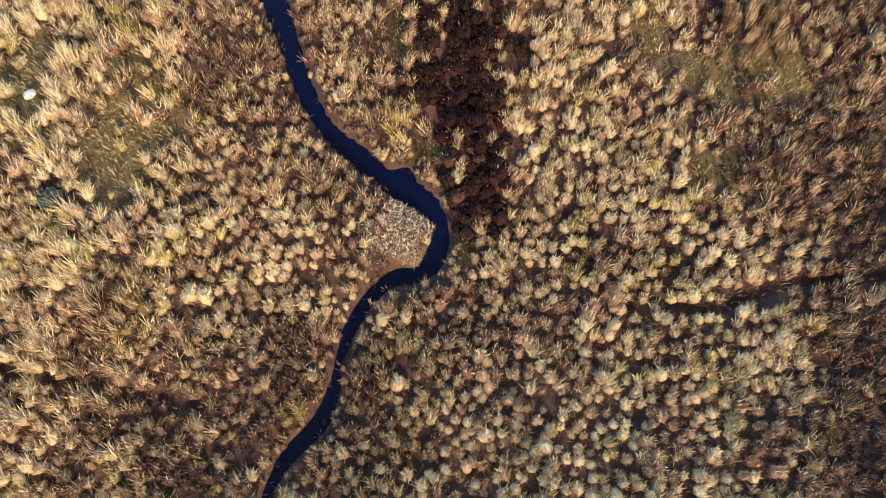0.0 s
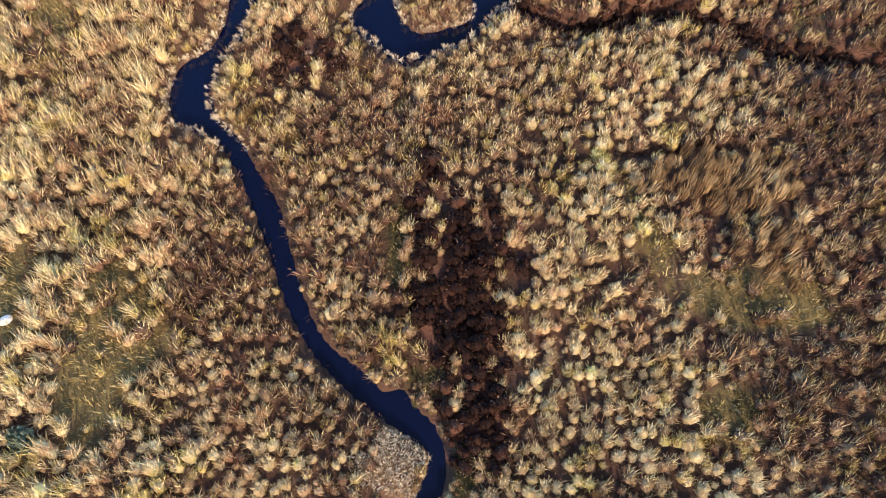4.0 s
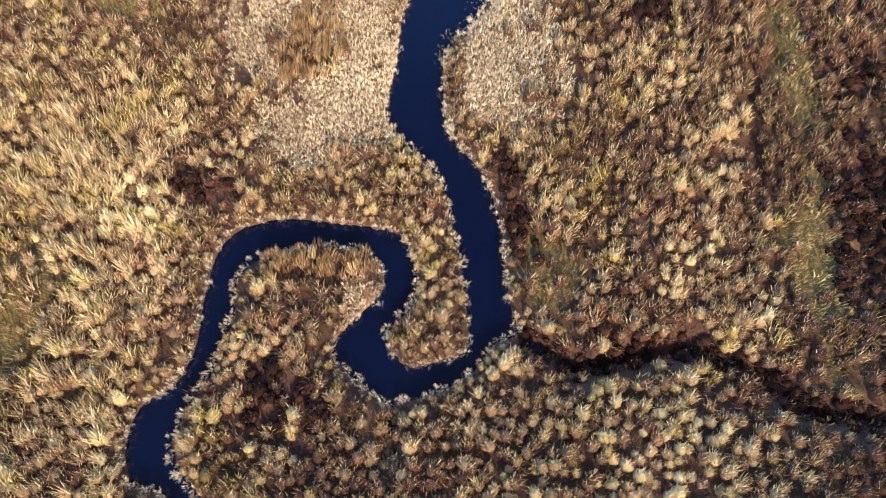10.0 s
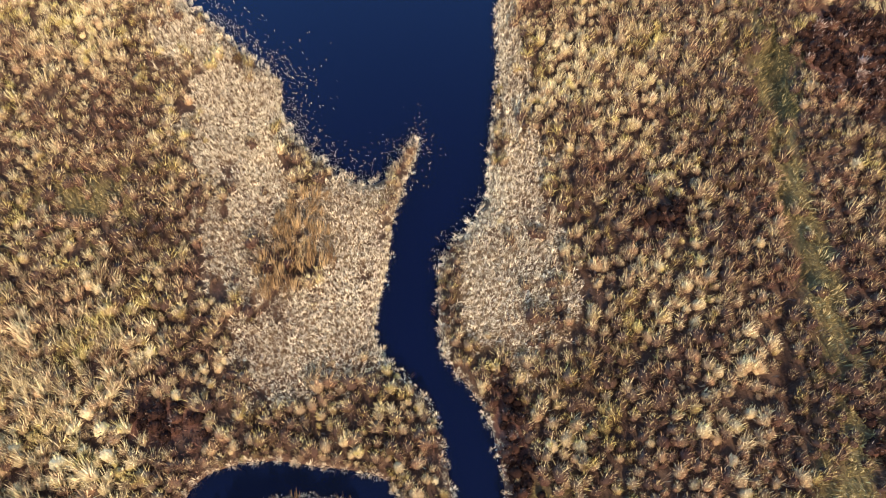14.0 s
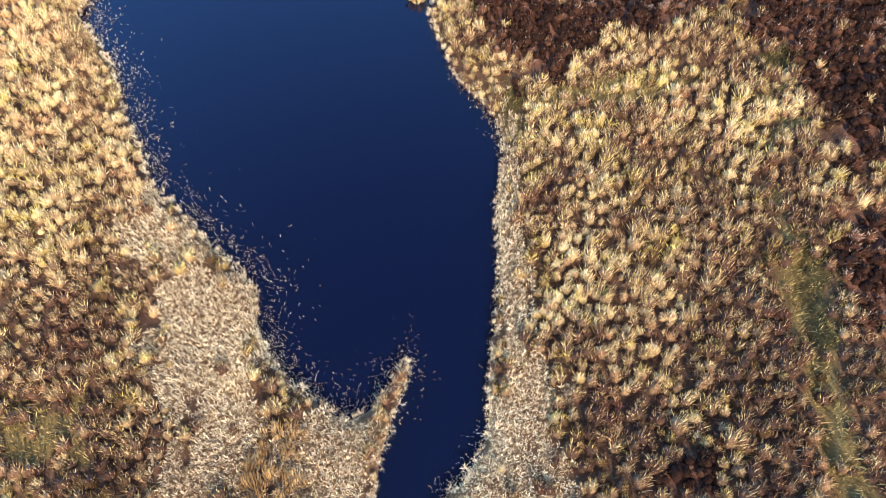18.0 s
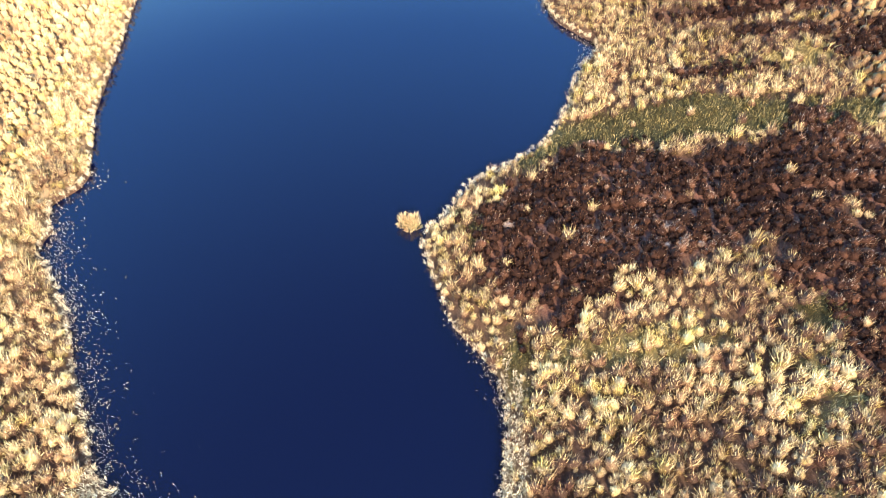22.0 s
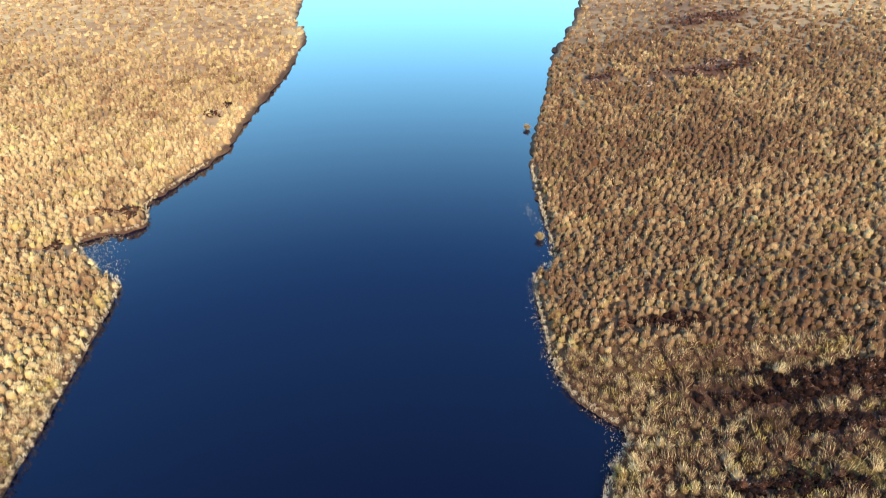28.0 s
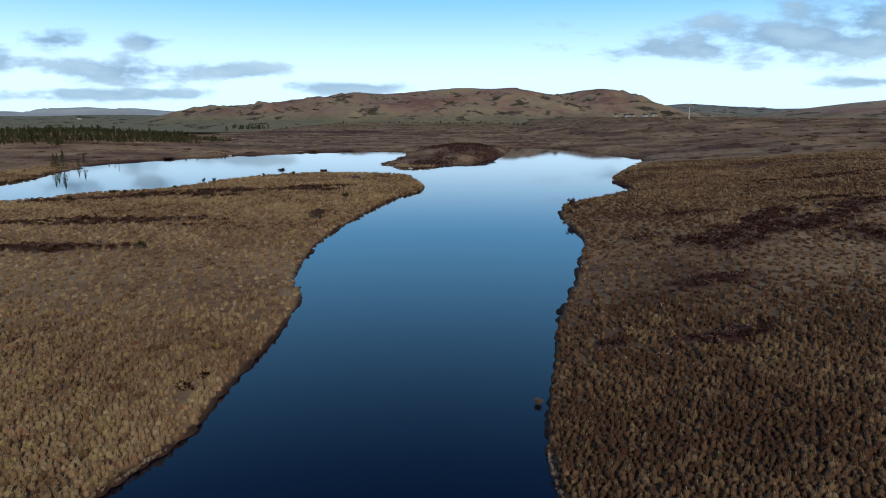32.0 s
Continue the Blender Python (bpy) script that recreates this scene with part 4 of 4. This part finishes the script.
def hill_material(name, green_top, tones):
    m, nt, b = material(name, 0.95, 0.1)
    L = nt.links.new
    geo = nt.nodes.new("ShaderNodeNewGeometry")
    sep = nt.nodes.new("ShaderNodeSeparateXYZ"); L(geo.outputs["Position"], sep.inputs[0])
    n1, n2 = noise_node(nt, 0.011, 9.0, 0.66), noise_node(nt, 0.022, 8.0, 0.68)
    brown = ramp_node(nt, tones)
    L(n1.outputs["Fac"], brown.inputs[0])
    green = ramp_node(nt, [(0.35, (0.25, 0.27, 0.17)), (0.65, (0.42, 0.38, 0.24))])
    L(n2.outputs["Fac"], green.inputs[0])
    up = nt.nodes.new("ShaderNodeMath"); up.operation = "MULTIPLY_ADD"; up.inputs[1].default_value = 34.0
    L(n1.outputs["Fac"], up.inputs[0]); L(sep.outputs["Z"], up.inputs[2])
    f = nt.nodes.new("ShaderNodeMapRange"); f.inputs["From Min"].default_value, f.inputs["From Max"].default_value = green_top + 24, green_top + 6
    L(up.outputs[0], f.inputs["Value"])
    mx = nt.nodes.new("ShaderNodeMix"); mx.data_type = "RGBA"
    L(f.outputs[0], mx.inputs["Factor"]); L(brown.outputs["Color"], mx.inputs["A"]); L(green.outputs["Color"], mx.inputs["B"])
    crag = ramp_node(nt, [(0.53, (0, 0, 0)), (0.60, (0.9, 0.9, 0.9))])
    L(n2.outputs["Fac"], crag.inputs[0])
    m2 = nt.nodes.new("ShaderNodeMix"); m2.data_type = "RGBA"
    L(crag.outputs["Color"], m2.inputs["Factor"]); L(mx.outputs["Result"], m2.inputs["A"]); m2.inputs["B"].default_value = (0.055, 0.05, 0.035, 1)
    L(m2.outputs["Result"], b.inputs["Base Color"])
    return m


# heath tones lightened and greyed, with distance haze mixed into the colour
HAZED_MOOR_TONES = [(0.36, (0.32, 0.20, 0.17)), (0.47, (0.50, 0.36, 0.27)), (0.55, (0.48, 0.41, 0.27)), (0.66, (0.68, 0.58, 0.40))]
HILL = hill_material("hill_heath", 18.0, HAZED_MOOR_TONES)
# field and heath colours, greyed further to paint in the haze
FAR_HILL = hill_material("far_hill_fields_hazed", 26.0, [(0.3, (0.26, 0.29, 0.28)), (0.7, (0.46, 0.47, 0.39))])
# the pale blue is air haze painted into the mountains' base colour
HAZE_BLUE_HILL = plain("far_mountain_haze", (0.66, 0.78, 0.85), 1.0, 0.12, 0.002, 0.0)


def crest_height(profile, x):
    return np.interp(x, [p[0] for p in profile], [p[1] for p in profile])


def hill_z(profile, foot, crest, x, y, crag, seed, base=-6):
    v = np.clip((y - foot) / (crest - foot), 0, 1.9)
    up = np.where(v < 1, v * v * (3 - 2 * v) * 0.55 + v * 0.45, np.clip(1.0 - (v - 1) ** 2 * 0.9, 0.2, 1))
    h = crest_height(profile, x)
    n = waves(x, y, 260, seed, 5) * 1.1 * crag + np.abs(waves(x, y, 90, seed + 1, 4)) * crag
    return base + (h - base) * up + n * np.clip(v * 1.6, 0, 1) * np.clip((1.02 - v) * 5, 0.12, 1) * np.clip(h / 30, 0.1, 1)


def hill_range(name, label, profile, foot, crest, mat, crag, seed, cols=220, rows=46, base=-6):
    px, py = np.meshgrid(np.linspace(profile[0][0], profile[-1][0], cols), np.linspace(foot, crest + (crest - foot) * 0.7, rows))
    px, py = px.ravel(), py.ravel()
    k = (np.arange(rows - 1)[:, None] * cols + np.arange(cols - 1)).ravel()
    ob = new(name, mesh_from(name, np.stack([px, py, hill_z(profile, foot, crest, px, py, crag, seed, base)], 1), np.stack([k, k + 1, k + 1 + cols, k + cols], 1), mat, (), True))
    return tagged(ob, label, "hill", kind="structure")


MAIN = [(-800, -6), (-700, 0), (-628, 5), (-576, 14), (-496, 37), (-405, 46), (-314, 55), (-236, 62), (-198, 69), (-133, 65), (-30, 75), (21, 79), (112, 78), (163, 80), (202, 73), (260, 65), (318, 75), (356, 79), (395, 76), (428, 63), (462, 43), (500, 30), (600, 20), (700, 6), (760, -6)]
BEHIND = [(300, 0), (587, 38), (806, 53), (949, 64), (1137, 53), (1269, 45), (1445, 47), (1728, 39), (2100, 30), (2400, 0)]
EAST_HILL = [(330, -6), (411, 13), (432, 18), (483, 27), (526, 33), (575, 39), (671, 46), (800, 52), (1000, 50), (1300, 10)]
LEFT_LOW = [(-2600, 12), (-1643, 15), (-1458, 13), (-1384, 14), (-1234, 18), (-1085, 19), (-974, 14), (-826, 9), (-700, 4), (-560, -20), (-480, -34)]
MOUNTAINS = [(-3600, 26), (-3024, 44), (-2810, 40), (-2632, 26), (-2447, 58), (-2266, 66), (-2089, 54), (-1981, 60), (-1733, 40), (-1592, 12), (-1400, -6)]
hill_range("hill_main", "long craggy heath hill above green fields", MAIN, 1020, 1550, HILL, 9.0, 71, 340, 80)
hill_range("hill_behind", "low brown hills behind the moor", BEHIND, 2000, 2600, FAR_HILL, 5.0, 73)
hill_range("hill_east", "brown moorland hill rising over the east shore", EAST_HILL, 560, 900, HILL, 2.0, 75)
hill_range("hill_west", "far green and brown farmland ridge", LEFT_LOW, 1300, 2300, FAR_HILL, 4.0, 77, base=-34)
hill_range("backdrop_mountains", "far mountains painted pale blue as haze", MOUNTAINS, 3600, 4200, HAZE_BLUE_HILL, 8.0, 79)

# ---- things ----
WHITE, SLATE, DARK_WOOD, GREY_WOOD = plain("white_render", (0.86, 0.85, 0.81), 0.8, 0.06), plain("slate", (0.09, 0.095, 0.11), 0.6), plain("dark_wood", (0.06, 0.045, 0.035)), plain("grey_wood", (0.34, 0.31, 0.27), 0.85, 0.2, 6.0)
GLASS, STEEL, STONE = plain("window_glass", (0.03, 0.04, 0.05), 0.1, 0.2), plain("white_steel", (0.82, 0.83, 0.84), 0.4, 0.03), plain("pale_stone", (0.45, 0.44, 0.43), 0.85, 0.3, 9.0)
BARK, TWIG, NEEDLE = plain("bark", (0.17, 0.12, 0.09), 0.9, 0.35, 12.0), blade_material("bare_twigs", [(0.0, (0.05, 0.03, 0.027)), (0.5, (0.12, 0.08, 0.07)), (1.0, (0.24, 0.17, 0.14))], 0.5, 0.9, 0.05), blade_material("dark_needles", [(0.0, (0.035, 0.042, 0.022)), (0.5, (0.085, 0.095, 0.045)), (1.0, (0.16, 0.155, 0.075))], 0.05, 0.9, 0.1)
JUNIPER = blade_material("grey_green_juniper", [(0.0, (0.08, 0.10, 0.075)), (1.0, (0.24, 0.28, 0.20))], 0.5)


def part(name, bm, mat, parent, label=""):
    me = bpy.data.meshes.new(name)
    bm.to_mesh(me); bm.free()
    me.materials.append(mat)
    ob = new(name, me)
    ob.parent = parent
    return tagged(ob, label)


def part_np(name, v, f, mat, parent, tint=0.5):
    ob = new(name, mesh_from(name, v, f, mat, (("tint", np.full(len(v), tint)),)))
    ob.parent = parent
    return ob


def box(w, d, h, at=(0, 0, 0), bevel=0.0, turn=0):
    bm = bmesh.new()
    bmesh.ops.create_cube(bm, size=1, matrix=pose(*at, 0, 0, turn) @ Matrix.Diagonal((w, d, h, 1)))
    if bevel:
        bmesh.ops.bevel(bm, geom=bm.edges[:], offset=bevel, segments=1, affect="EDGES")
    return bm


def rod(a, b, r1, r2, sides=8, bm=None):
    bm = bm or bmesh.new()
    a, b = Vector(a), Vector(b)
    m = Matrix.Translation((a + b) / 2) @ (b - a).to_track_quat("Z", "Y").to_matrix().to_4x4()
    bmesh.ops.create_cone(bm, cap_ends=True, segments=sides, radius1=r1, radius2=r2, depth=(b - a).length, matrix=m)
    return bm


def ground_at(x, y):
    return float(top(np.array([x]), np.array([y]))[0])


def at_place(name, x, y, z=None, turn=0.0):
    ob = new(name)
    ob.matrix_basis = pose(x, y, ground_at(x, y) if z is None else z, 0, 0, turn)
    return ob


def shrub(x, y, width, height, leaf, label, category, seed, leaves=420):
    """Stems from one stool, side twigs, and a ragged crown."""
    r = np.random.RandomState(seed)
    ob = at_place("shrub", x, y)
    bm = bmesh.new()
    tips = []
    for n in range(7):
        a, o = n * 0.9 + r.uniform(-.3, .3), r.uniform(0.15, 0.42) * width
        tip = (math.cos(a) * o, math.sin(a) * o, height * r.uniform(0.6, 0.95))
        rod((math.cos(a) * .06, math.sin(a) * .06, -0.1), tip, 0.045, 0.012, 5, bm)
        tips.append(tip)
    part("stems", bm, BARK, ob)
    V, F, base = [], [], 0
    for n in range(11):
        v, f = clump(r, leaves // 11, width * 0.26, height * 0.34, 0.075 * width ** 0.5)
        t = tips[n % 7]
        k = r.uniform(0.55, 1.0)
        v = v + np.array([t[0] * k * 1.1, t[1] * k * 1.1, t[2] * (0.35 + 0.45 * k)])
        V.append(v); F.append(f + base); base += len(v)
    part_np("crown", np.concatenate(V), np.concatenate(F), leaf, ob, 0.45)
    return tagged(ob, label, category)


def conifer(x, y, height, label, seed, z=None):
    r = np.random.RandomState(seed)
    ob = at_place("conifer_tree", x, y, z)
    part("trunk", rod((0, 0, -0.2), (0, 0, height), height * 0.022, 0.01, 7), BARK, ob)
    V, F, base = [], [], 0
    for n in range(14):
        u = n / 13
        v, f = clump(r, 36, height * 0.24 * (1.05 - u) * r.uniform(0.8, 1.15), height * 0.09, height * 0.028)
        v = v + np.array([r.normal(0, .03), r.normal(0, .03), height * (0.12 + 0.84 * u)])
        V.append(v); F.append(f + base); base += len(v)
    part_np("crown", np.concatenate(V), np.concatenate(F), NEEDLE, ob, 0.4)
    return tagged(ob, label, "tree")


BROWN_BUSH, EVERGREEN = "bare brown rounded bush on the moor", "dark evergreen bush on the crest of the spit"
for n, (x, y, w, h, kind) in enumerate([(-53, 192, 3.0, 2.4, 0), (-48, 199, 3.0, 2.4, 0), (-23, 169, 3.2, 1.9, 0), (-61, 203, 1.6, 1.3, 0), (-22, 196, 1.6, 2.0, 1), (-67, 192, 1.9, 2.1, 1), (-43, 139, 0.8, 1.5, 1), (-52, 258, 2.8, 2.5, 1), (-48, 257, 1.2, 1.6, 1), (-71, 219, 1.1, 1.2, 1), (-68, 232, 1.0, 1.8, 1), (-66, 235, 1.0, 1.6, 1), (-56, 251, 0.9, 1.5, 1), (-81, 206, 1.6, 1.4, 1), (-79, 208, 1.0, 1.0, 1), (-86, 196, 1.2, 1.0, 1), (26.2, 176, 1.6, 3.0, 0), (26.6, 173.5, 1.2, 2.0, 0), (58, 249, 1.4, 2.0, 1)]):
    shrub(x, y, w, h, (TWIG, NEEDLE)[kind], (BROWN_BUSH, EVERGREEN)[kind] if n < 16 else "leafless willow bush at the water's edge", "bush", 800 + n, 800)
juniper = shrub(-11.6, 4.0, 0.9, 0.4, JUNIPER, "low grey-green juniper bush among the grass", "bush", 850, 600)
for n, (x, y, h) in enumerate([(-141, 283, 5.5), (-140, 287, 6.5), (-139, 295, 4.0), (-139.5, 300, 4.5), (-133, 236, 3.0), (-144, 290, 5.0)]):
    conifer(x, y, h, "dark young conifer beside the far water", 870 + n)

# plantation on the west rise, as one wood
x, y = jitter(-400, -125, 345, 560, 2.9, 29, 1.2)
keep = (np.exp(-((x + 260) / 120) ** 2 - ((y - 465) / 85) ** 2) + 0.16 * waves(x, y, 40, 91) > 0.42) & (rng.uniform(0, 1, len(x)) < 0.8) & (from_water(x, y) > 22)
x, y = x[keep], y[keep]
tree_t = []
for n in range(5):
    r = np.random.RandomState(880 + n)
    V, F, base = [], [], 0
    for t in range(4):
        v, f = clump(r, 7, 1.15 * (1.1 - t * 0.25), 0.8, 0.6)
        V.append(v + np.array([0, 0, 0.4 + t * 0.85])); F.append(f + base); base += len(v)
    tree_t.append((np.concatenate(V), np.concatenate(F)))
spread_out("conifer_plantation", "dense dark green conifer plantation on a rise", "woodland", NEEDLE, tree_t, x, y, top(x, y) - 0.2, rng.uniform(0.35, 0.75, len(x)) * np.where(rng.uniform(0, 1, len(x)) < 0.04, 1.7, 1), rng.uniform(0.2, 0.8, len(x)), rng)
# woods and hedges at the foot of the hill
x, y = jitter(-330, 420, 1040, 1100, 7.0, 30)
keep = waves(x, y * 3, 120, 93) + 0.25 * np.exp(-((x + 20) / 90) ** 2) * 4 > 0.35
x, y = x[keep], y[keep]
spread_out("hill_foot_wood", "dark wood along the foot of the hill", "woodland", NEEDLE, tree_t, x, y, hill_z(MAIN, 1020, 1550, x, y, 9.0, 71) - 1, rng.uniform(1.2, 2.2, len(x)), rng.uniform(0.2, 0.6, len(x)), rng)

# bare pale trunks standing over the plantation
for n, (x, y, h) in enumerate([(-245, 425, 7), (-221, 425, 6), (-214, 428, 7), (-189, 425, 8.5), (-186, 415, 5.5), (-208, 425, 4.5), (-172, 490, 6), (-212, 480, 5), (-263, 440, 5), (-154, 500, 5)]):
    ob = at_place("bare_tree_trunk", x, y)
    part("trunk", rod((0, 0, -0.5), (0.2, 0, h), 0.20, 0.07, 7), GREY_WOOD, ob)
    bm = bmesh.new()
    for k in range(6):
        z = h * (0.45 + 0.08 * k)
        rod((0.1, 0, z), (0.1 + math.cos(k * 2.3) * 0.7, math.sin(k * 2.3) * 0.7, z + 0.4), 0.05, 0.02, 5, bm)
    part("branch_stubs", bm, GREY_WOOD, ob)
    tagged(ob, "bare pale dead tree trunk in the plantation", "tree", "dead trunks")


def house(x, y, z, w, d, h, turn, label):
    ob = at_place("farm_building", x, y, z, turn)
    part("wall", box(w, d, h + 1, (0, 0, h / 2 - 0.5)), WHITE, ob)
    bm = bmesh.new()
    e, rh = 0.35, d * 0.42
    p = [bm.verts.new(c) for c in ((-w / 2 - e, -d / 2 - e, h - .1), (w / 2 + e, -d / 2 - e, h - .1), (w / 2 + e, d / 2 + e, h - .1), (-w / 2 - e, d / 2 + e, h - .1), (-w / 2 - e, 0, h + rh), (w / 2 + e, 0, h + rh))]
    for f in ((0, 1, 5, 4), (2, 3, 4, 5), (0, 4, 3), (1, 2, 5), (3, 2, 1, 0)):
        bm.faces.new([p[i] for i in f])
    roof = part("roof", bm, SLATE, ob, "dark slate roof")
    part("chimney", box(0.8, 0.8, 1.8, (w * 0.4, 0, h + rh + 0.3), 0.03), WHITE, roof)
    for k in range(3):
        win = part("window", box(1.0, 0.12, 1.3, ((k - 1) * w * 0.3, -d / 2 - 0.03, h * 0.55), 0.02), WHITE, ob)
        part("pane", box(0.8, 0.06, 1.1, ((k - 1) * w * 0.3, -d / 2 - 0.1, h * 0.55)), GLASS, win)
    part("door", box(1.0, 0.14, 2.0, (w * 0.15, -d / 2 - 0.03, 1.0), 0.02), DARK_WOOD, ob)
    return tagged(ob, label, "house")


for x, y, w, d, h, turn in [(318, 1180, 8, 6, 3.2, 28), (331, 1192, 9, 6, 2.6, -25), (352, 1184, 7, 6, 3.6, 32), (371, 1196, 10, 6, 3, 20), (303, 1192, 6, 5, 2.6, -32)]:
    house(x, y, float(hill_z(MAIN, 1020, 1550, np.array([x]), np.array([y]), 9.0, 71)[0]), w, d, h, turn, "white-walled slate-roofed farm building at the hill foot")
for x, y, w in [(-1310, 1960, 13), (-1080, 1990, 11)]:
    house(x, y, float(hill_z(LEFT_LOW, 1300, 2300, np.array([x]), np.array([y]), 4.0, 77, -34)[0]), w, 8, 4, 20, "white farm building on the far ridge")

turbine = at_place("wind_turbine", 229, 655)
part("mast", rod((0, 0, -0.5), (0, 0, 13.5), 0.5, 0.28, 12), STEEL, turbine)
part("nacelle", box(0.8, 1.8, 0.8, (0, -0.2, 13.7), 0.12), STEEL, turbine)
hub = part("hub", rod((0, -1.1, 13.7), (0, -1.6, 13.7), 0.35, 0.12, 10), STEEL, turbine)
for k in range(3):
    a = radians(75 + 120 * k)
    bm = rod((0, -1.35, 13.7), (math.cos(a) * 4.6, -1.35, 13.7 + math.sin(a) * 4.6), 0.22, 0.07, 6)
    part("blade", bm, STEEL, hub)
tagged(turbine, "small white three-bladed wind turbine on the moor", "wind turbine")

jetty = at_place("jetty", -111, 367.5, 0.0, 12)
for k in range(12):
    part("plank", box(0.62, 2.0, 0.08, (-3.9 + k * 0.7, 0, 0.75), 0.01), GREY_WOOD, jetty)
for k in range(5):
    for s in (-0.85, 0.85):
        part("post", rod((-3.8 + k * 1.9, s, -1.0), (-3.8 + k * 1.9, s, 1.6), 0.11, 0.10, 8), DARK_WOOD, jetty)
for s in (-0.85, 0.85):
    part("rail", rod((-3.9, s, 1.45), (3.9, s, 1.45), 0.05, 0.05, 6), GREY_WOOD, jetty)
tagged(jetty, "weathered timber fishing jetty at the far shore", "jetty")


def rowing_boat(x, y, turn, mat, label, length=3.2):
    ob = at_place("rowing_boat", x, y, 0.0, turn)
    bm = bmesh.new()
    rows = []
    for k in range(9):
        u = k / 8 * 2 - 1
        wide = 0.62 * (1 - abs(u) ** 2.4 * (0.95 if u > 0 else 0.55))
        xx = u * length / 2
        rows.append([bm.verts.new(c) for c in ((xx, -wide, 0.42 + 0.1 * u * u), (xx, -wide * 0.75, 0.0), (xx, 0, -0.12), (xx, wide * 0.75, 0.0), (xx, wide, 0.42 + 0.1 * u * u))])
    for a, b in zip(rows, rows[1:]):
        for k in range(4):
            bm.faces.new((a[k], b[k], b[k + 1], a[k + 1]))
    bm.faces.new(rows[0])
    hull = part("hull", bm, mat, ob)
    sol = hull.modifiers.new("thickness", "SOLIDIFY"); sol.thickness = 0.04
    for u in (-0.45, 0.15):
        part("thwart", box(0.25, 0.95, 0.04, (u * length / 2, 0, 0.3)), GREY_WOOD, ob)
    return tagged(ob, label, "boat")


rowing_boat(-43, 283, 15, DARK_WOOD, "small dark rowing boat floating on the lake", 2.4)
rowing_boat(-117, 366.8, 40, WHITE, "white rowing boat moored beside the jetty")
rowing_boat(-105.5, 368.5, -20, WHITE, "white rowing boat moored beside the jetty")

# pale boulder in the grass
r = np.random.RandomState(5)
bm = bmesh.new()
for k in range(22):
    p = Vector(r.normal(0, 1, 3)).normalized()
    bm.verts.new((p.x * 0.22, p.y * 0.15, p.z * 0.13))
bmesh.ops.convex_hull(bm, input=bm.verts[:])
bmesh.ops.bevel(bm, geom=bm.edges[:], offset=0.012, segments=1, affect="EDGES")
me = bpy.data.meshes.new("boulder")
bm.to_mesh(me); bm.free()
me.materials.append(STONE)
boulder = new("boulder", me)
boulder.matrix_basis = pose(-12.6, 7.35, ground_at(-12.6, 7.35) + 0.1, 0, 0, 30)
tagged(boulder, "small white weathered boulder among grass tussocks", "boulder")

# tussocks standing in the water
for n, (x, y, size, count) in enumerate([(-0.85, 48.9, 0.6, 6), (6.2, 74.3, 0.28, 2), (7.2, 90.6, 0.3, 2)]):
    ob = at_place("tussock_islet", x, y, 0.0)
    r = np.random.RandomState(900 + n)
    bm = bmesh.new()
    bmesh.ops.create_icosphere(bm, subdivisions=2, radius=size * 0.62)
    for v in bm.verts:
        v.co.z = v.co.z * 0.5 - 0.12 + 0.05 * noise.noise(v.co * 5)
    part("peat_mound", bm, plain("wet_peat", (0.05, 0.035, 0.025), 0.7) if n == 0 else bpy.data.materials["wet_peat"], ob)
    for k in range(count):
        v, f = tuft(r, 90, 0.12, 0.4, 0.22, 0.028)
        a = k * 2.4
        part_np("grass_tuft", v + np.array([math.cos(a) * size * .45 * (k > 0), math.sin(a) * size * .45 * (k > 0), 0.05]), f, STRAW, ob, 0.5)
    tagged(ob, "pale grass tussock islet standing in the lake", "grass tussock", "islets off the shore")
